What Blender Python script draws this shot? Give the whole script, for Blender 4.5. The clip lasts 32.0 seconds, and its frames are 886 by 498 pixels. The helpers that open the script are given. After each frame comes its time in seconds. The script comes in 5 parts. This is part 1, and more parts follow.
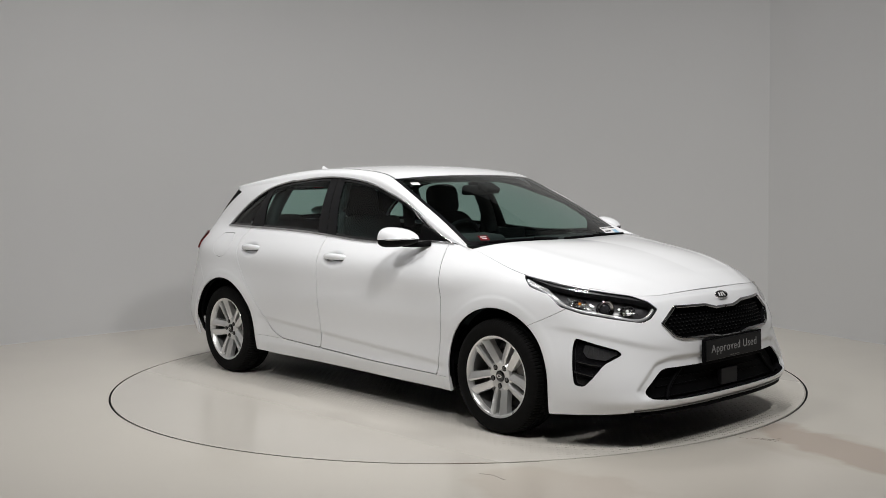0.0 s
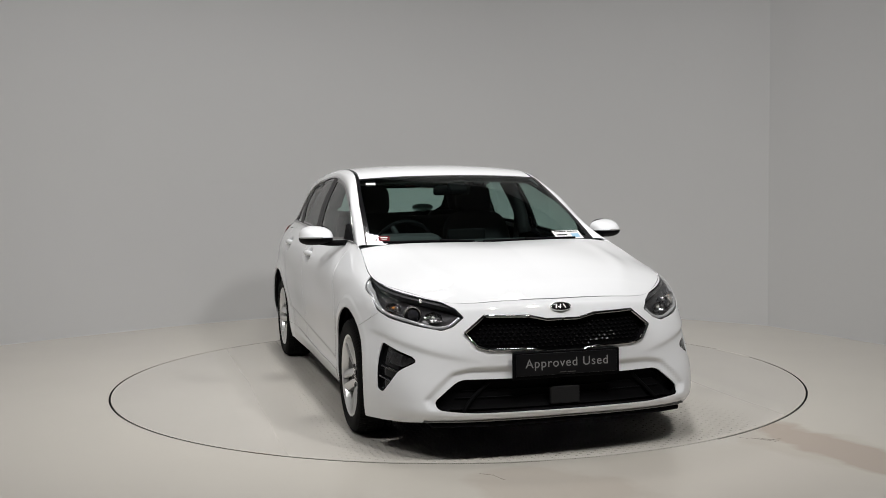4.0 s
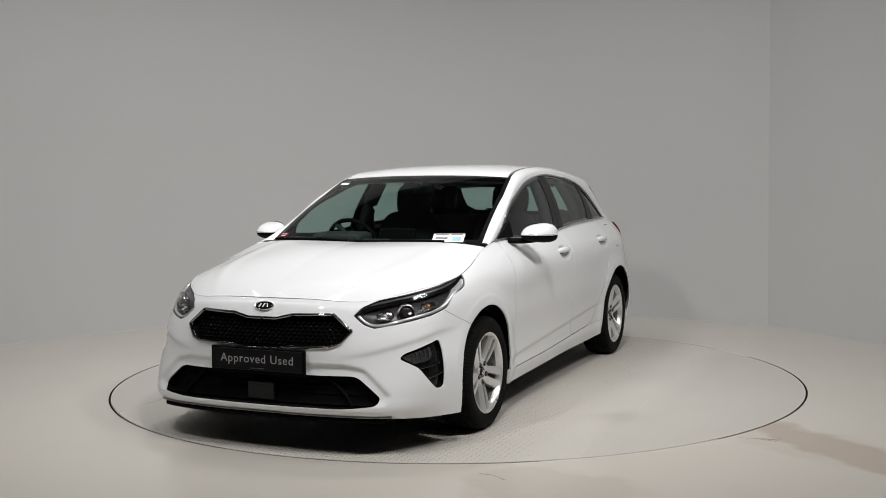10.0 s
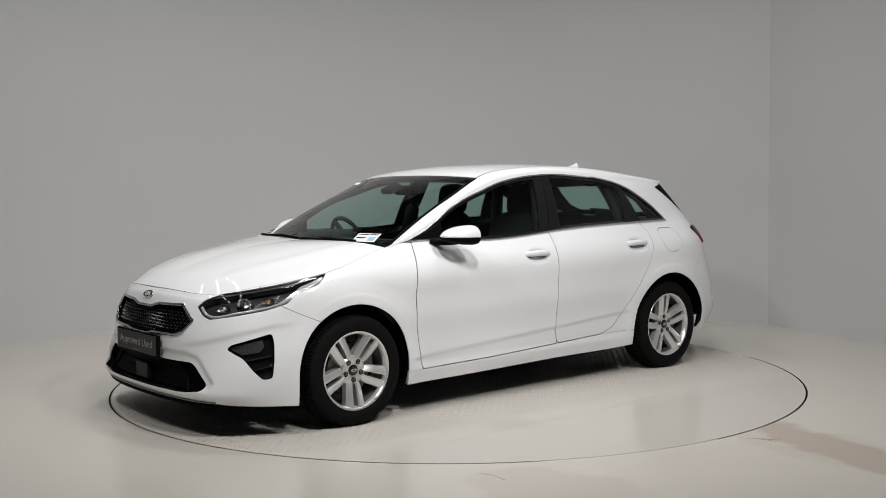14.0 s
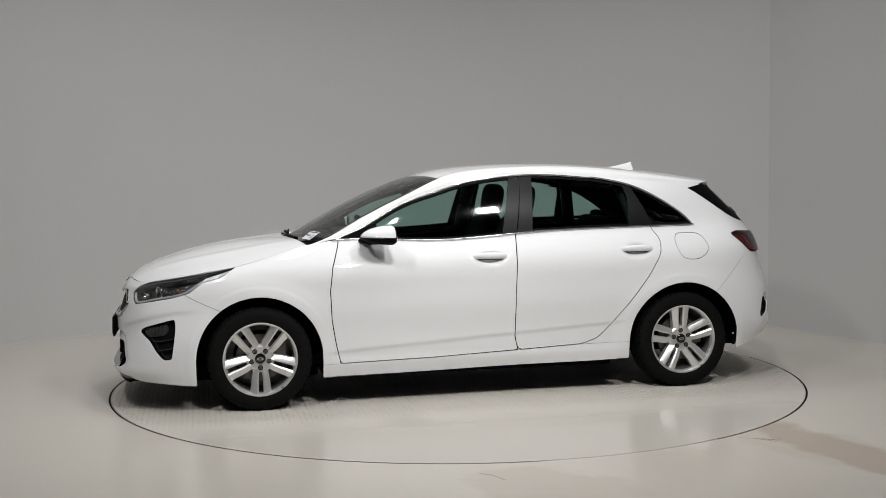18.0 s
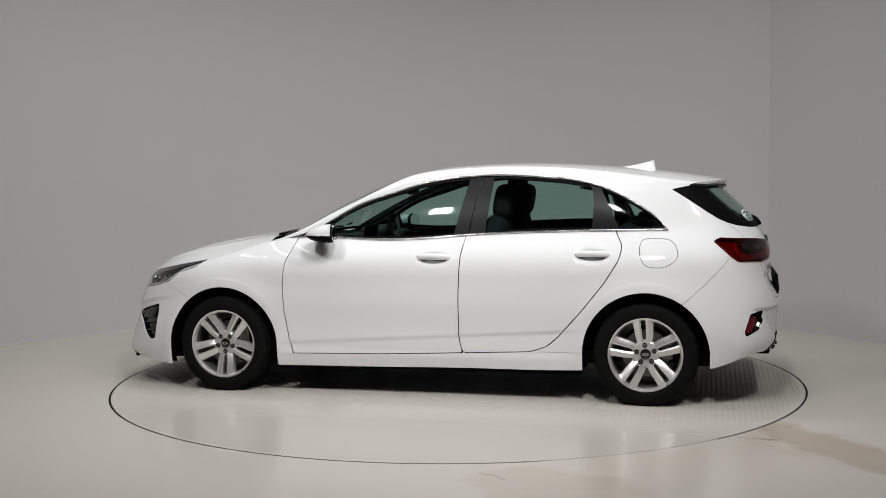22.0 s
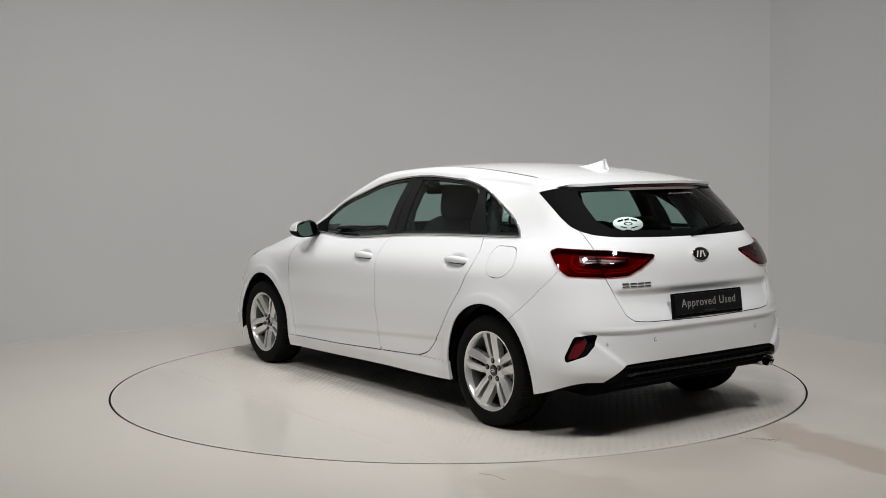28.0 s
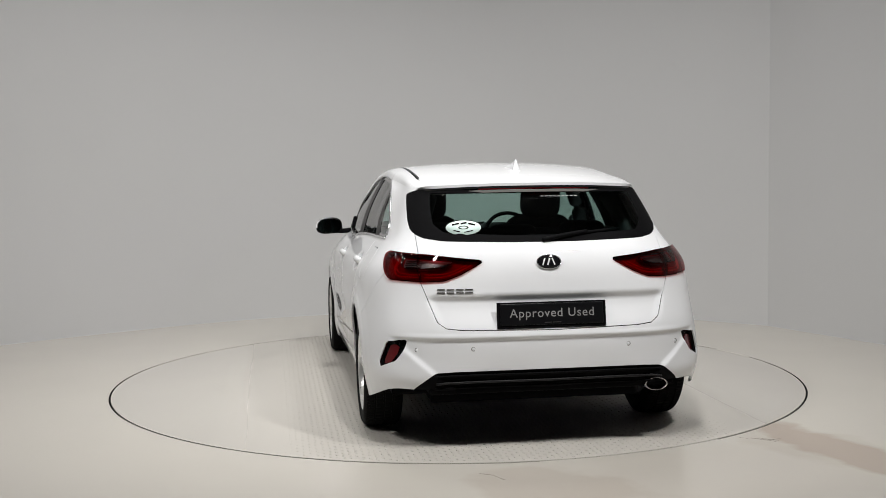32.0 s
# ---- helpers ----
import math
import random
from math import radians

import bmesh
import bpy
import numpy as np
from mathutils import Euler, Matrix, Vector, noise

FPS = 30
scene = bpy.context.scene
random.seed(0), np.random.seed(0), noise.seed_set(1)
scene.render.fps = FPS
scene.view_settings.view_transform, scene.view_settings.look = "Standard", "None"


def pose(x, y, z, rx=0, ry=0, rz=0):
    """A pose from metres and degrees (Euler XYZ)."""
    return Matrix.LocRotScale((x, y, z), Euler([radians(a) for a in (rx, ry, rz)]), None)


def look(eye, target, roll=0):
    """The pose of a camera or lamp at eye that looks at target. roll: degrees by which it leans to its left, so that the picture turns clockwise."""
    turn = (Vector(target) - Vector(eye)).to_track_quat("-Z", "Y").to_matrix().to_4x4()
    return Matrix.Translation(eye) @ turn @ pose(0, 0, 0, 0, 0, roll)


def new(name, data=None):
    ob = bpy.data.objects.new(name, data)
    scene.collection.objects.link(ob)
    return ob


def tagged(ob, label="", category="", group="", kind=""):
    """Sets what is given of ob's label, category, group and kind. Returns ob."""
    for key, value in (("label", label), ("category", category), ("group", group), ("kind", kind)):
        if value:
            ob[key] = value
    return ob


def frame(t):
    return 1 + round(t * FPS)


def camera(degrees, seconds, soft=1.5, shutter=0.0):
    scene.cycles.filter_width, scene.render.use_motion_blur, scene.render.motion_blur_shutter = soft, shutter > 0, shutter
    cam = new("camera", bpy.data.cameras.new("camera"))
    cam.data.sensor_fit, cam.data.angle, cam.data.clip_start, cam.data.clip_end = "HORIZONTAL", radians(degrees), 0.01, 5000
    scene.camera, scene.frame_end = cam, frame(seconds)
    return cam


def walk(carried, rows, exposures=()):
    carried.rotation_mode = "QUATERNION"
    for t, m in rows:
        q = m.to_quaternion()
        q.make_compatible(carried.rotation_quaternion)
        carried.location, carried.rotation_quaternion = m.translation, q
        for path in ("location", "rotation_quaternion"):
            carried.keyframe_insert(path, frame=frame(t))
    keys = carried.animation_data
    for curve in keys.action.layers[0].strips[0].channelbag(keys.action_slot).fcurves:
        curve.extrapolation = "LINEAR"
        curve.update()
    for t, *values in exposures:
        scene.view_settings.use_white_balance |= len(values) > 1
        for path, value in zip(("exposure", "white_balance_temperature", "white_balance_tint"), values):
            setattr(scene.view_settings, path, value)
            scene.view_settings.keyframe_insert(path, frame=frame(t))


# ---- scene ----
# ---- camera ----
EYE = Vector((0.0, -7.244, 1.342))
cam = camera(44.62, 32.0, soft=0.62)
VIEW = Matrix.Translation(EYE) @ Euler((radians(90 - 3.777), 0, radians(0.653))).to_matrix().to_4x4() @ pose(0, 0, 0, 0, 0, -0.684)
BASE = -0.14
walk(cam, [(0, VIEW), (32, VIEW)], [(t, BASE + e) for t, e in ((0, 0), (6, 0), (13, -.03), (20, -.17), (24, -.12), (25, -.01), (26, .0), (28, .02), (30, .07), (32, .22))])

# ---- world and lights ----
world = bpy.data.worlds.new("world")
world.use_nodes = True
world.node_tree.nodes["Background"].inputs[0].default_value = (0.8, 0.85, 0.9, 1)
world.node_tree.nodes["Background"].inputs[1].default_value = 0.02
scene.world = world
CEILING = 4.6


def area(name, at, target, sx, sy, watts, colour=(1, 0.97, 0.93), spread=180):
    data = bpy.data.lights.new(name, "AREA")
    data.spread = radians(spread)
    data.shape, data.size, data.size_y, data.energy, data.color = "RECTANGLE", sx, sy, watts, colour
    ob = new(name, data)
    ob.matrix_world = look(at, target)
    return ob


# front spot panels above the camera, square panels and thin battens under the ceiling
SOFTBOXES = [(-2.2, -3.85, 4.25, 30), (0.4, -3.95, 4.25, 40), (2.2, -3.85, 4.25, 39)]
PANELS = [(-1.1, -1.1, 6), (0.9, -1.2, 20), (-1.0, 0.4, 37), (0.7, 0.4, 13)]
BATTENS = [(-2.7, -.6), (-3.2, -.6), (-3.7, -.6), (-4.2, -.6)]
LAMPLIGHT = (1, 0.985, 0.965)
for px, py, pz, watts in SOFTBOXES:
    area("softbox_lamp", (px, py, pz), (-0.3 + 0.1 * px, 0.3, 0.75), 0.28, 0.5, watts, LAMPLIGHT, 108)
for px, py, watts in PANELS:
    area("panel_lamp", (px, py, CEILING - 0.16), (px * 0.9, py * 0.9, 0), 0.5, 0.5, watts, LAMPLIGHT, 155)
for px, py in BATTENS:
    area("batten_lamp", (px, py, CEILING - 0.16), (px, py, 0), 0.035, 2.4, 4, LAMPLIGHT)


# ---- materials ----
def mat(name, colour, rough=0.5, metal=0.0, coat=0.0, vary=0.0, scale=8.0, bump=0.0, bump_scale=60.0, rough_vary=0.0, emit=0.0,
        transmission=0.0, ior=1.45, spec=0.5):
    """A principled material with noise in its colour, gloss and relief, in object space metres."""
    m = bpy.data.materials.new(name)
    m.use_nodes = True
    nt = m.node_tree
    b = nt.nodes["Principled BSDF"]
    b.inputs["Base Color"].default_value = (*colour, 1)
    b.inputs["Roughness"].default_value = rough
    b.inputs["Metallic"].default_value = metal
    b.inputs["Coat Weight"].default_value = coat
    b.inputs["Coat Roughness"].default_value = 0.03
    b.inputs["Transmission Weight"].default_value = transmission
    b.inputs["IOR"].default_value = ior
    b.inputs["Specular IOR Level"].default_value = spec
    if emit:
        b.inputs["Emission Color"].default_value = (*colour, 1)
        b.inputs["Emission Strength"].default_value = emit
    if vary or bump or rough_vary:
        co = nt.nodes.new("ShaderNodeTexCoord")
    if vary or rough_vary:
        big = nt.nodes.new("ShaderNodeTexNoise")
        big.inputs["Scale"].default_value, big.inputs["Detail"].default_value = scale, 6
        nt.links.new(co.outputs["Object"], big.inputs["Vector"])
    if vary:
        mix = nt.nodes.new("ShaderNodeMixRGB")
        mix.inputs[1].default_value = (*[c * (1 - vary) for c in colour], 1)
        mix.inputs[2].default_value = (*[min(1, c * (1 + vary)) for c in colour], 1)
        nt.links.new(big.outputs["Fac"], mix.inputs[0])
        nt.links.new(mix.outputs[0], b.inputs["Base Color"])
    if rough_vary:
        mr = nt.nodes.new("ShaderNodeMapRange")
        mr.inputs["To Min"].default_value, mr.inputs["To Max"].default_value = max(0, rough - rough_vary), min(1, rough + rough_vary)
        nt.links.new(big.outputs["Fac"], mr.inputs["Value"])
        nt.links.new(mr.outputs[0], b.inputs["Roughness"])
    if bump:
        fine = nt.nodes.new("ShaderNodeTexNoise")
        fine.inputs["Scale"].default_value, fine.inputs["Detail"].default_value = bump_scale, 4
        bn = nt.nodes.new("ShaderNodeBump")
        bn.inputs["Strength"].default_value, bn.inputs["Distance"].default_value = bump, 0.004
        nt.links.new(co.outputs["Object"], fine.inputs["Vector"])
        nt.links.new(fine.outputs["Fac"], bn.inputs["Height"])
        nt.links.new(bn.outputs[0], b.inputs["Normal"])
    return m


WALL = mat("grey_wall_paint", (0.53, 0.53, 0.532), 0.75, vary=0.03, scale=0.8, bump=0.08, bump_scale=90)
FLOOR = mat("cream_floor_paint", (0.625, 0.592, 0.535), 0.23, vary=0.025, scale=0.8, rough_vary=0.03, bump=0.015, bump_scale=14)


def stains(m, spots, colour):
    """Worn tan patches with ragged edges: spots of (x, y, half length, half width, turn, amount)."""
    nt = m.node_tree
    b = nt.nodes["Principled BSDF"]
    base = b.inputs["Base Color"].links[0].from_socket
    co, ns = nt.nodes.new("ShaderNodeTexCoord"), nt.nodes.new("ShaderNodeTexNoise")
    ns.inputs["Scale"].default_value, ns.inputs["Detail"].default_value = 3.5, 8
    nt.links.new(co.outputs["Object"], ns.inputs["Vector"])
    for x, y, a, w, turn, amount in spots:
        mp = nt.nodes.new("ShaderNodeMapping")
        mp.vector_type = "TEXTURE"
        mp.inputs["Location"].default_value, mp.inputs["Rotation"].default_value, mp.inputs["Scale"].default_value = (x, y, 0), (0, 0, radians(turn)), (a, w, 1)
        ln, ad, mr, mx = nt.nodes.new("ShaderNodeVectorMath"), nt.nodes.new("ShaderNodeMath"), nt.nodes.new("ShaderNodeMapRange"), nt.nodes.new("ShaderNodeMixRGB")
        ln.operation = "LENGTH"
        ad.operation = "ADD"
        nt.links.new(co.outputs["Object"], mp.inputs[0])
        nt.links.new(mp.outputs[0], ln.inputs[0])
        nt.links.new(ln.outputs["Value"], ad.inputs[0])
        nt.links.new(ns.outputs["Fac"], ad.inputs[1])
        for key, value in (("From Min", 1.28), ("From Max", 1.52), ("To Min", amount), ("To Max", 0.0)):
            mr.inputs[key].default_value = value
        nt.links.new(ad.outputs[0], mr.inputs["Value"])
        nt.links.new(mr.outputs[0], mx.inputs[0])
        nt.links.new(base, mx.inputs[1])
        mx.inputs[2].default_value = (*colour, 1)
        base = mx.outputs[0]
    nt.links.new(base, b.inputs["Base Color"])


stains(FLOOR, [(1.90, -2.12, .85, .19, -68, .95), (1.78, -1.95, .5, .30, -60, .30), (.42, -2.66, .45, .32, -40, .35), (1.25, -2.45, .9, .5, 15, .12)], (0.49, 0.415, 0.35))
DECK = mat("cream_deck_paint", (0.585, 0.557, 0.512), 0.2, vary=0.03, scale=0.9, rough_vary=0.03)


def worn_track(m):
    """The wheel track across the middle of the deck is worn matt; the paint towards the rim keeps its gloss."""
    nt = m.node_tree
    b = nt.nodes["Principled BSDF"]
    co, sep, ab, mr, mx = [nt.nodes.new("ShaderNode" + k) for k in ("TexCoord", "SeparateXYZ", "Math", "MapRange", "Mix")]
    ab.operation = "ABSOLUTE"
    nt.links.new(co.outputs["Object"], sep.inputs[0])
    nt.links.new(sep.outputs["Y"], ab.inputs[0])
    nt.links.new(ab.outputs[0], mr.inputs["Value"])
    for key, value in (("From Min", 0.75), ("From Max", 1.55), ("To Min", 1.0), ("To Max", 0.0)):
        mr.inputs[key].default_value = value
    nt.links.new(mr.outputs[0], mx.inputs[0])
    nt.links.new(b.inputs["Roughness"].links[0].from_socket, mx.inputs[2])
    mx.inputs[3].default_value = 0.55
    nt.links.new(mx.outputs[0], b.inputs["Roughness"])
    sp = nt.nodes.new("ShaderNodeMapRange")
    sp.inputs["To Min"].default_value, sp.inputs["To Max"].default_value = 0.5, 0.1
    nt.links.new(mr.outputs[0], sp.inputs["Value"])
    nt.links.new(sp.outputs[0], b.inputs["Specular IOR Level"])


worn_track(DECK)
STUD_PAINT = mat("polished_stud_paint", (0.585, 0.557, 0.512), 0.38, vary=0.05, scale=5)
DARK = mat("dark_ceiling", (0.06, 0.06, 0.06), 0.8, vary=0.1, scale=2)
PAINT = mat("white_car_paint", (0.81, 0.82, 0.84), 0.55, coat=1.0, vary=0.01, scale=3, rough_vary=0.03, spec=0.08)
BLACK = mat("black_plastic", (0.004, 0.004, 0.0045), 0.6, spec=0.04, vary=0.25, scale=40, bump=0.1, bump_scale=400)
GLOSS = mat("gloss_black", (0.008, 0.008, 0.009), 0.08, coat=0.6, vary=0.2, scale=20)
RUBBER = mat("tyre_rubber", (0.006, 0.006, 0.006), 0.75, spec=0.1, vary=0.3, scale=30, bump=0.1, bump_scale=200)
ALLOY = mat("silver_alloy", (0.74, 0.74, 0.735), 0.30, metal=0.7, vary=0.06, scale=20, rough_vary=0.06)
CHROME = mat("chrome", (0.75, 0.75, 0.76), 0.07, metal=1.0, vary=0.05, scale=30)
# silver alloy with the shade inside the wheel put into its colour
BARREL = mat("shaded_alloy", (0.24, 0.24, 0.235), 0.4, metal=0.6, vary=0.2, scale=30)
STEEL = mat("brake_steel", (0.16, 0.155, 0.15), 0.4, metal=0.9, vary=0.25, scale=40)


def glass(name, tint, rough=0.0):
    m = bpy.data.materials.new(name)
    m.use_nodes = True
    nt = m.node_tree
    nt.nodes.clear()
    out = nt.nodes.new("ShaderNodeOutputMaterial")
    mix = nt.nodes.new("ShaderNodeMixShader")
    tr, gl, lw = nt.nodes.new("ShaderNodeBsdfTransparent"), nt.nodes.new("ShaderNodeBsdfGlossy"), nt.nodes.new("ShaderNodeLayerWeight")
    power, fr = nt.nodes.new("ShaderNodeMath"), nt.nodes.new("ShaderNodeMapRange")
    power.operation, power.inputs[1].default_value, lw.inputs[0].default_value = "POWER", 5.0, 0.5
    fr.inputs["To Min"].default_value = 0.045
    nt.links.new(lw.outputs["Facing"], power.inputs[0])
    nt.links.new(power.outputs[0], fr.inputs["Value"])
    tr.inputs[0].default_value = (*tint, 1)
    gl.inputs["Roughness"].default_value = rough
    nt.links.new(fr.outputs[0], mix.inputs[0])
    nt.links.new(tr.outputs[0], mix.inputs[1])
    nt.links.new(gl.outputs[0], mix.inputs[2])
    nt.links.new(mix.outputs[0], out.inputs[0])
    return m


GLASS = glass("tinted_glass", (0.58, 0.73, 0.69), 0.05)
WINDSCREEN_GLASS = glass("windscreen_glass", (0.66, 0.79, 0.755))


# ---- mesh tools ----
def obj(name, V, F, material, parent=None, label="", smooth=True):
    me = bpy.data.meshes.new(name)
    me.from_pydata([tuple(map(float, v)) for v in V], [], [tuple(map(int, f)) for f in F])
    me.materials.append(material)
    if smooth:
        me.polygons.foreach_set("use_smooth", [True] * len(me.polygons))
    me.update()
    if isinstance(V, Verts) and smooth:
        me.normals_split_custom_set_from_vertices([tuple(map(float, n)) for n in V.N])
    ob = new(name, me)
    ob.parent = parent
    return tagged(ob, label)


def part(name, bm, material, parent, label="", smooth=False):
    me = bpy.data.meshes.new(name)
    bm.to_mesh(me)
    bm.free()
    me.materials.append(material)
    if smooth:
        me.polygons.foreach_set("use_smooth", [True] * len(me.polygons))
        me.set_sharp_from_angle(angle=radians(40))
    ob = new(name, me)
    ob.parent = parent
    return tagged(ob, label)


def box(bm, size, at=(0, 0, 0), turn=(0, 0, 0), bevel=0.0):
    made = bmesh.ops.create_cube(bm, size=1)["verts"]
    bmesh.ops.scale(bm, vec=size, verts=made)
    if bevel:
        edges = list({e for v in made for e in v.link_edges})
        made = [v for v in bmesh.ops.bevel(bm, geom=edges, offset=bevel, segments=3, affect="EDGES", profile=0.5)["verts"]]
    made = list({v for v in made})
    bmesh.ops.transform(bm, matrix=pose(*at, *turn), verts=made)
    return made


def spline(pts, n):
    """A smooth curve through the points (natural cubic over chord length), n samples."""
    P = np.array(pts, float)
    d = np.linalg.norm(np.diff(P, axis=0), axis=1)
    t = np.concatenate([[0], np.cumsum(np.sqrt(np.maximum(d, 1e-9)))])
    return cubic(t, P, np.linspace(0, t[-1], n))


def cubic(t, P, q):
    """Natural cubic through (t, P) at q."""
    m, h = len(t), np.diff(t)
    A, B = np.eye(m), np.zeros_like(P)
    for i in range(1, m - 1):
        A[i, i - 1], A[i, i], A[i, i + 1] = h[i - 1], 2 * (h[i - 1] + h[i]), h[i]
        B[i] = 6 * ((P[i + 1] - P[i]) / h[i] - (P[i] - P[i - 1]) / h[i - 1])
    M = np.linalg.solve(A, B.reshape(m, -1)).reshape(P.shape)
    i = np.clip(np.searchsorted(t, q, side="right") - 1, 0, m - 2)
    a, b, hh = (t[i + 1] - q), (q - t[i]), h[i]
    sh = (slice(None),) + (None,) * (P.ndim - 1)
    a, b, hh = a[sh], b[sh], hh[sh]
    return M[i] * a ** 3 / (6 * hh) + M[i + 1] * b ** 3 / (6 * hh) + (P[i] / hh - M[i] * hh / 6) * a + (P[i + 1] / hh - M[i + 1] * hh / 6) * b


def lathe(profile, n, axis="y"):
    """Turn (radius, along) pairs round an axis."""
    V, F = [], []
    k = len(profile)
    for i in range(n):
        a = 2 * math.pi * i / n
        for r, s in profile:
            V.append((r * math.cos(a), s, r * math.sin(a)) if axis == "y" else (r * math.cos(a), r * math.sin(a), s) if axis == "z" else (s, r * math.cos(a), r * math.sin(a)))
    for i in range(n):
        j = (i + 1) % n
        for c in range(k - 1):
            F.append((i * k + c, i * k + c + 1, j * k + c + 1, j * k + c))
    return np.array(V), F


def tube(path, r, n=8, flat=1.0, closed=False):
    """A rod of radius r along a path; flat squeezes it vertically."""
    P = np.array(path, float)
    V, F = [], []
    m = len(P)
    for i in range(m):
        d = P[(i + 1) % m] - P[i - 1] if closed else P[min(i + 1, m - 1)] - P[max(i - 1, 0)]
        d = d / (np.linalg.norm(d) + 1e-12)
        up = np.array([0, 0, 1.0]) if abs(d[2]) < 0.95 else np.array([0, 1.0, 0])
        a = np.cross(d, up)
        a /= np.linalg.norm(a)
        b = np.cross(a, d)
        for k in range(n):
            w = 2 * math.pi * k / n
            V.append(P[i] + r * (math.cos(w) * a + flat * math.sin(w) * b))
    for i in range(m if closed else m - 1):
        j = (i + 1) % m
        for k in range(n):
            F.append((i * n + k, j * n + k, j * n + (k + 1) % n, i * n + (k + 1) % n))
    if not closed:
        F += [tuple(range(n)), tuple(range((m - 1) * n, m * n))[::-1]]
    return np.array(V), F


def join(*meshes):
    V, F, k = [], [], 0
    for v, f in meshes:
        V.append(np.asarray(v, float))
        F += [tuple(i + k for i in q) for q in f]
        k += len(v)
    return np.concatenate(V), F


class Verts(list):
    """Vertices with normals of their own."""
    N = None


class Sheet:
    """A surface: vertices, faces, and values at the vertices that follow every cut."""

    def __init__(self, V, F, A):
        self.V, self.F, self.A = V, F, A

    @staticmethod
    def grid(P, **A):
        nu, nv = P.shape[:2]
        i = np.arange(nu * nv).reshape(nu, nv)
        F = np.stack([i[:-1, :-1], i[1:, :-1], i[1:, 1:], i[:-1, 1:]], -1).reshape(-1, 4)
        return Sheet(P.reshape(-1, 3), [tuple(f) for f in F.tolist()], {k: v.reshape(-1) for k, v in A.items()})

    def keep(self, f):
        """The part where f is below zero, cut cleanly along zero."""
        V, A = list(self.V), {k: list(v) for k, v in self.A.items()}
        cut, F = {}, []
        neg = f < 0
        for q in self.F:
            k = sum(bool(neg[i]) for i in q)
            if k == len(q):
                F.append(q)
            elif k:
                out = []
                for a, b in zip(q, q[1:] + q[:1]):
                    if neg[a]:
                        out.append(a)
                    if neg[a] != neg[b]:
                        e = (a, b) if a < b else (b, a)
                        if e not in cut:
                            w = f[e[0]] / (f[e[0]] - f[e[1]])
                            cut[e] = len(V)
                            V.append(self.V[e[0]] * (1 - w) + self.V[e[1]] * w)
                            for key in A:
                                A[key].append(self.A[key][e[0]] * (1 - w) + self.A[key][e[1]] * w)
                        out.append(cut[e])
                if len(out) > 2:
                    F.append(tuple(out))
        used = sorted({i for q in F for i in q})
        at = {i: n for n, i in enumerate(used)}
        return Sheet(np.array([V[i] for i in used]).reshape(-1, 3), [tuple(at[i] for i in q) for q in F], {k: np.array([v[i] for i in used]) for k, v in A.items()})

    def split(self, f, gap=0.003):
        return self.keep(f + gap), self.keep(gap - f)

    def fixed(self):
        """Remember the smooth normals, so that cuts keep the shading."""
        N = self.normals()
        for k, key in enumerate(("nx", "ny", "nz")):
            self.A[key] = N[:, k].copy()
        return self

    def normals(self):
        if "nx" in self.A:
            N = np.stack([self.A["nx"], self.A["ny"], self.A["nz"]], 1)
            return N / (np.linalg.norm(N, axis=1)[:, None] + 1e-12)
        N = np.zeros_like(self.V)
        for q in self.F:
            n = np.cross(self.V[q[2]] - self.V[q[0]], self.V[q[-1]] - self.V[q[1]])
            for i in q:
                N[i] += n
        return N / (np.linalg.norm(N, axis=1)[:, None] + 1e-12)

    def edges(self):
        seen = {}
        for q in self.F:
            for a, b in zip(q, q[1:] + q[:1]):
                e = (a, b) if a < b else (b, a)
                seen[e] = None if e in seen else (a, b)
        return [v for v in seen.values() if v]

    def moved(self, d):
        N = self.normals() * np.where(np.abs(self.V[:, 1:2]) < 1e-5, (1, 0, 1), (1, 1, 1))
        return Sheet(self.V + N * d, self.F, self.A)

    def mirrored(self):
        A = dict(self.A)
        if "ny" in A:
            A["ny"] = -A["ny"]
        return Sheet(self.V * (1, -1, 1), [q[::-1] for q in self.F], A)

    def both(self):
        """With its mirror image, welded along the middle."""
        V, N = list(self.V), list(self.normals())
        at = {}
        for i, v in enumerate(self.V):
            if abs(v[1]) < 1e-5:
                at[i] = i
                N[i] = N[i] * (1, 0, 1)
            else:
                at[i] = len(V)
                V.append(v * (1, -1, 1))
                N.append(N[i] * (1, -1, 1))
        N = np.array(N)
        return Sheet(np.array(V), self.F + [tuple(at[i] for i in q[::-1]) for q in self.F], {"nx": N[:, 0], "ny": N[:, 1], "nz": N[:, 2]})

    def shell(self, depth=0.012, seam=False):
        """Vertices and faces with the border turned inwards."""
        N = self.normals()
        V, F, at = Verts(self.V), list(self.F), {}
        M = list(N)
        for a, b in self.edges():
            if not seam and abs(self.V[a][1]) < 1e-5 and abs(self.V[b][1]) < 1e-5:
                continue
            out = np.cross(self.V[b] - self.V[a], N[a] + N[b])
            for i in (a, b):
                if i not in at:
                    at[i] = len(V)
                    V += [self.V[i], self.V[i] - N[i] * depth]
                    M += [np.zeros(3), np.zeros(3)]
                M[at[i]] = M[at[i]] + out
                M[at[i] + 1] = M[at[i] + 1] + out
            F.append((at[b], at[a], at[a] + 1, at[b] + 1))
        M = np.array(M)
        V.N = M / (np.linalg.norm(M, axis=1)[:, None] + 1e-12)
        return V, F


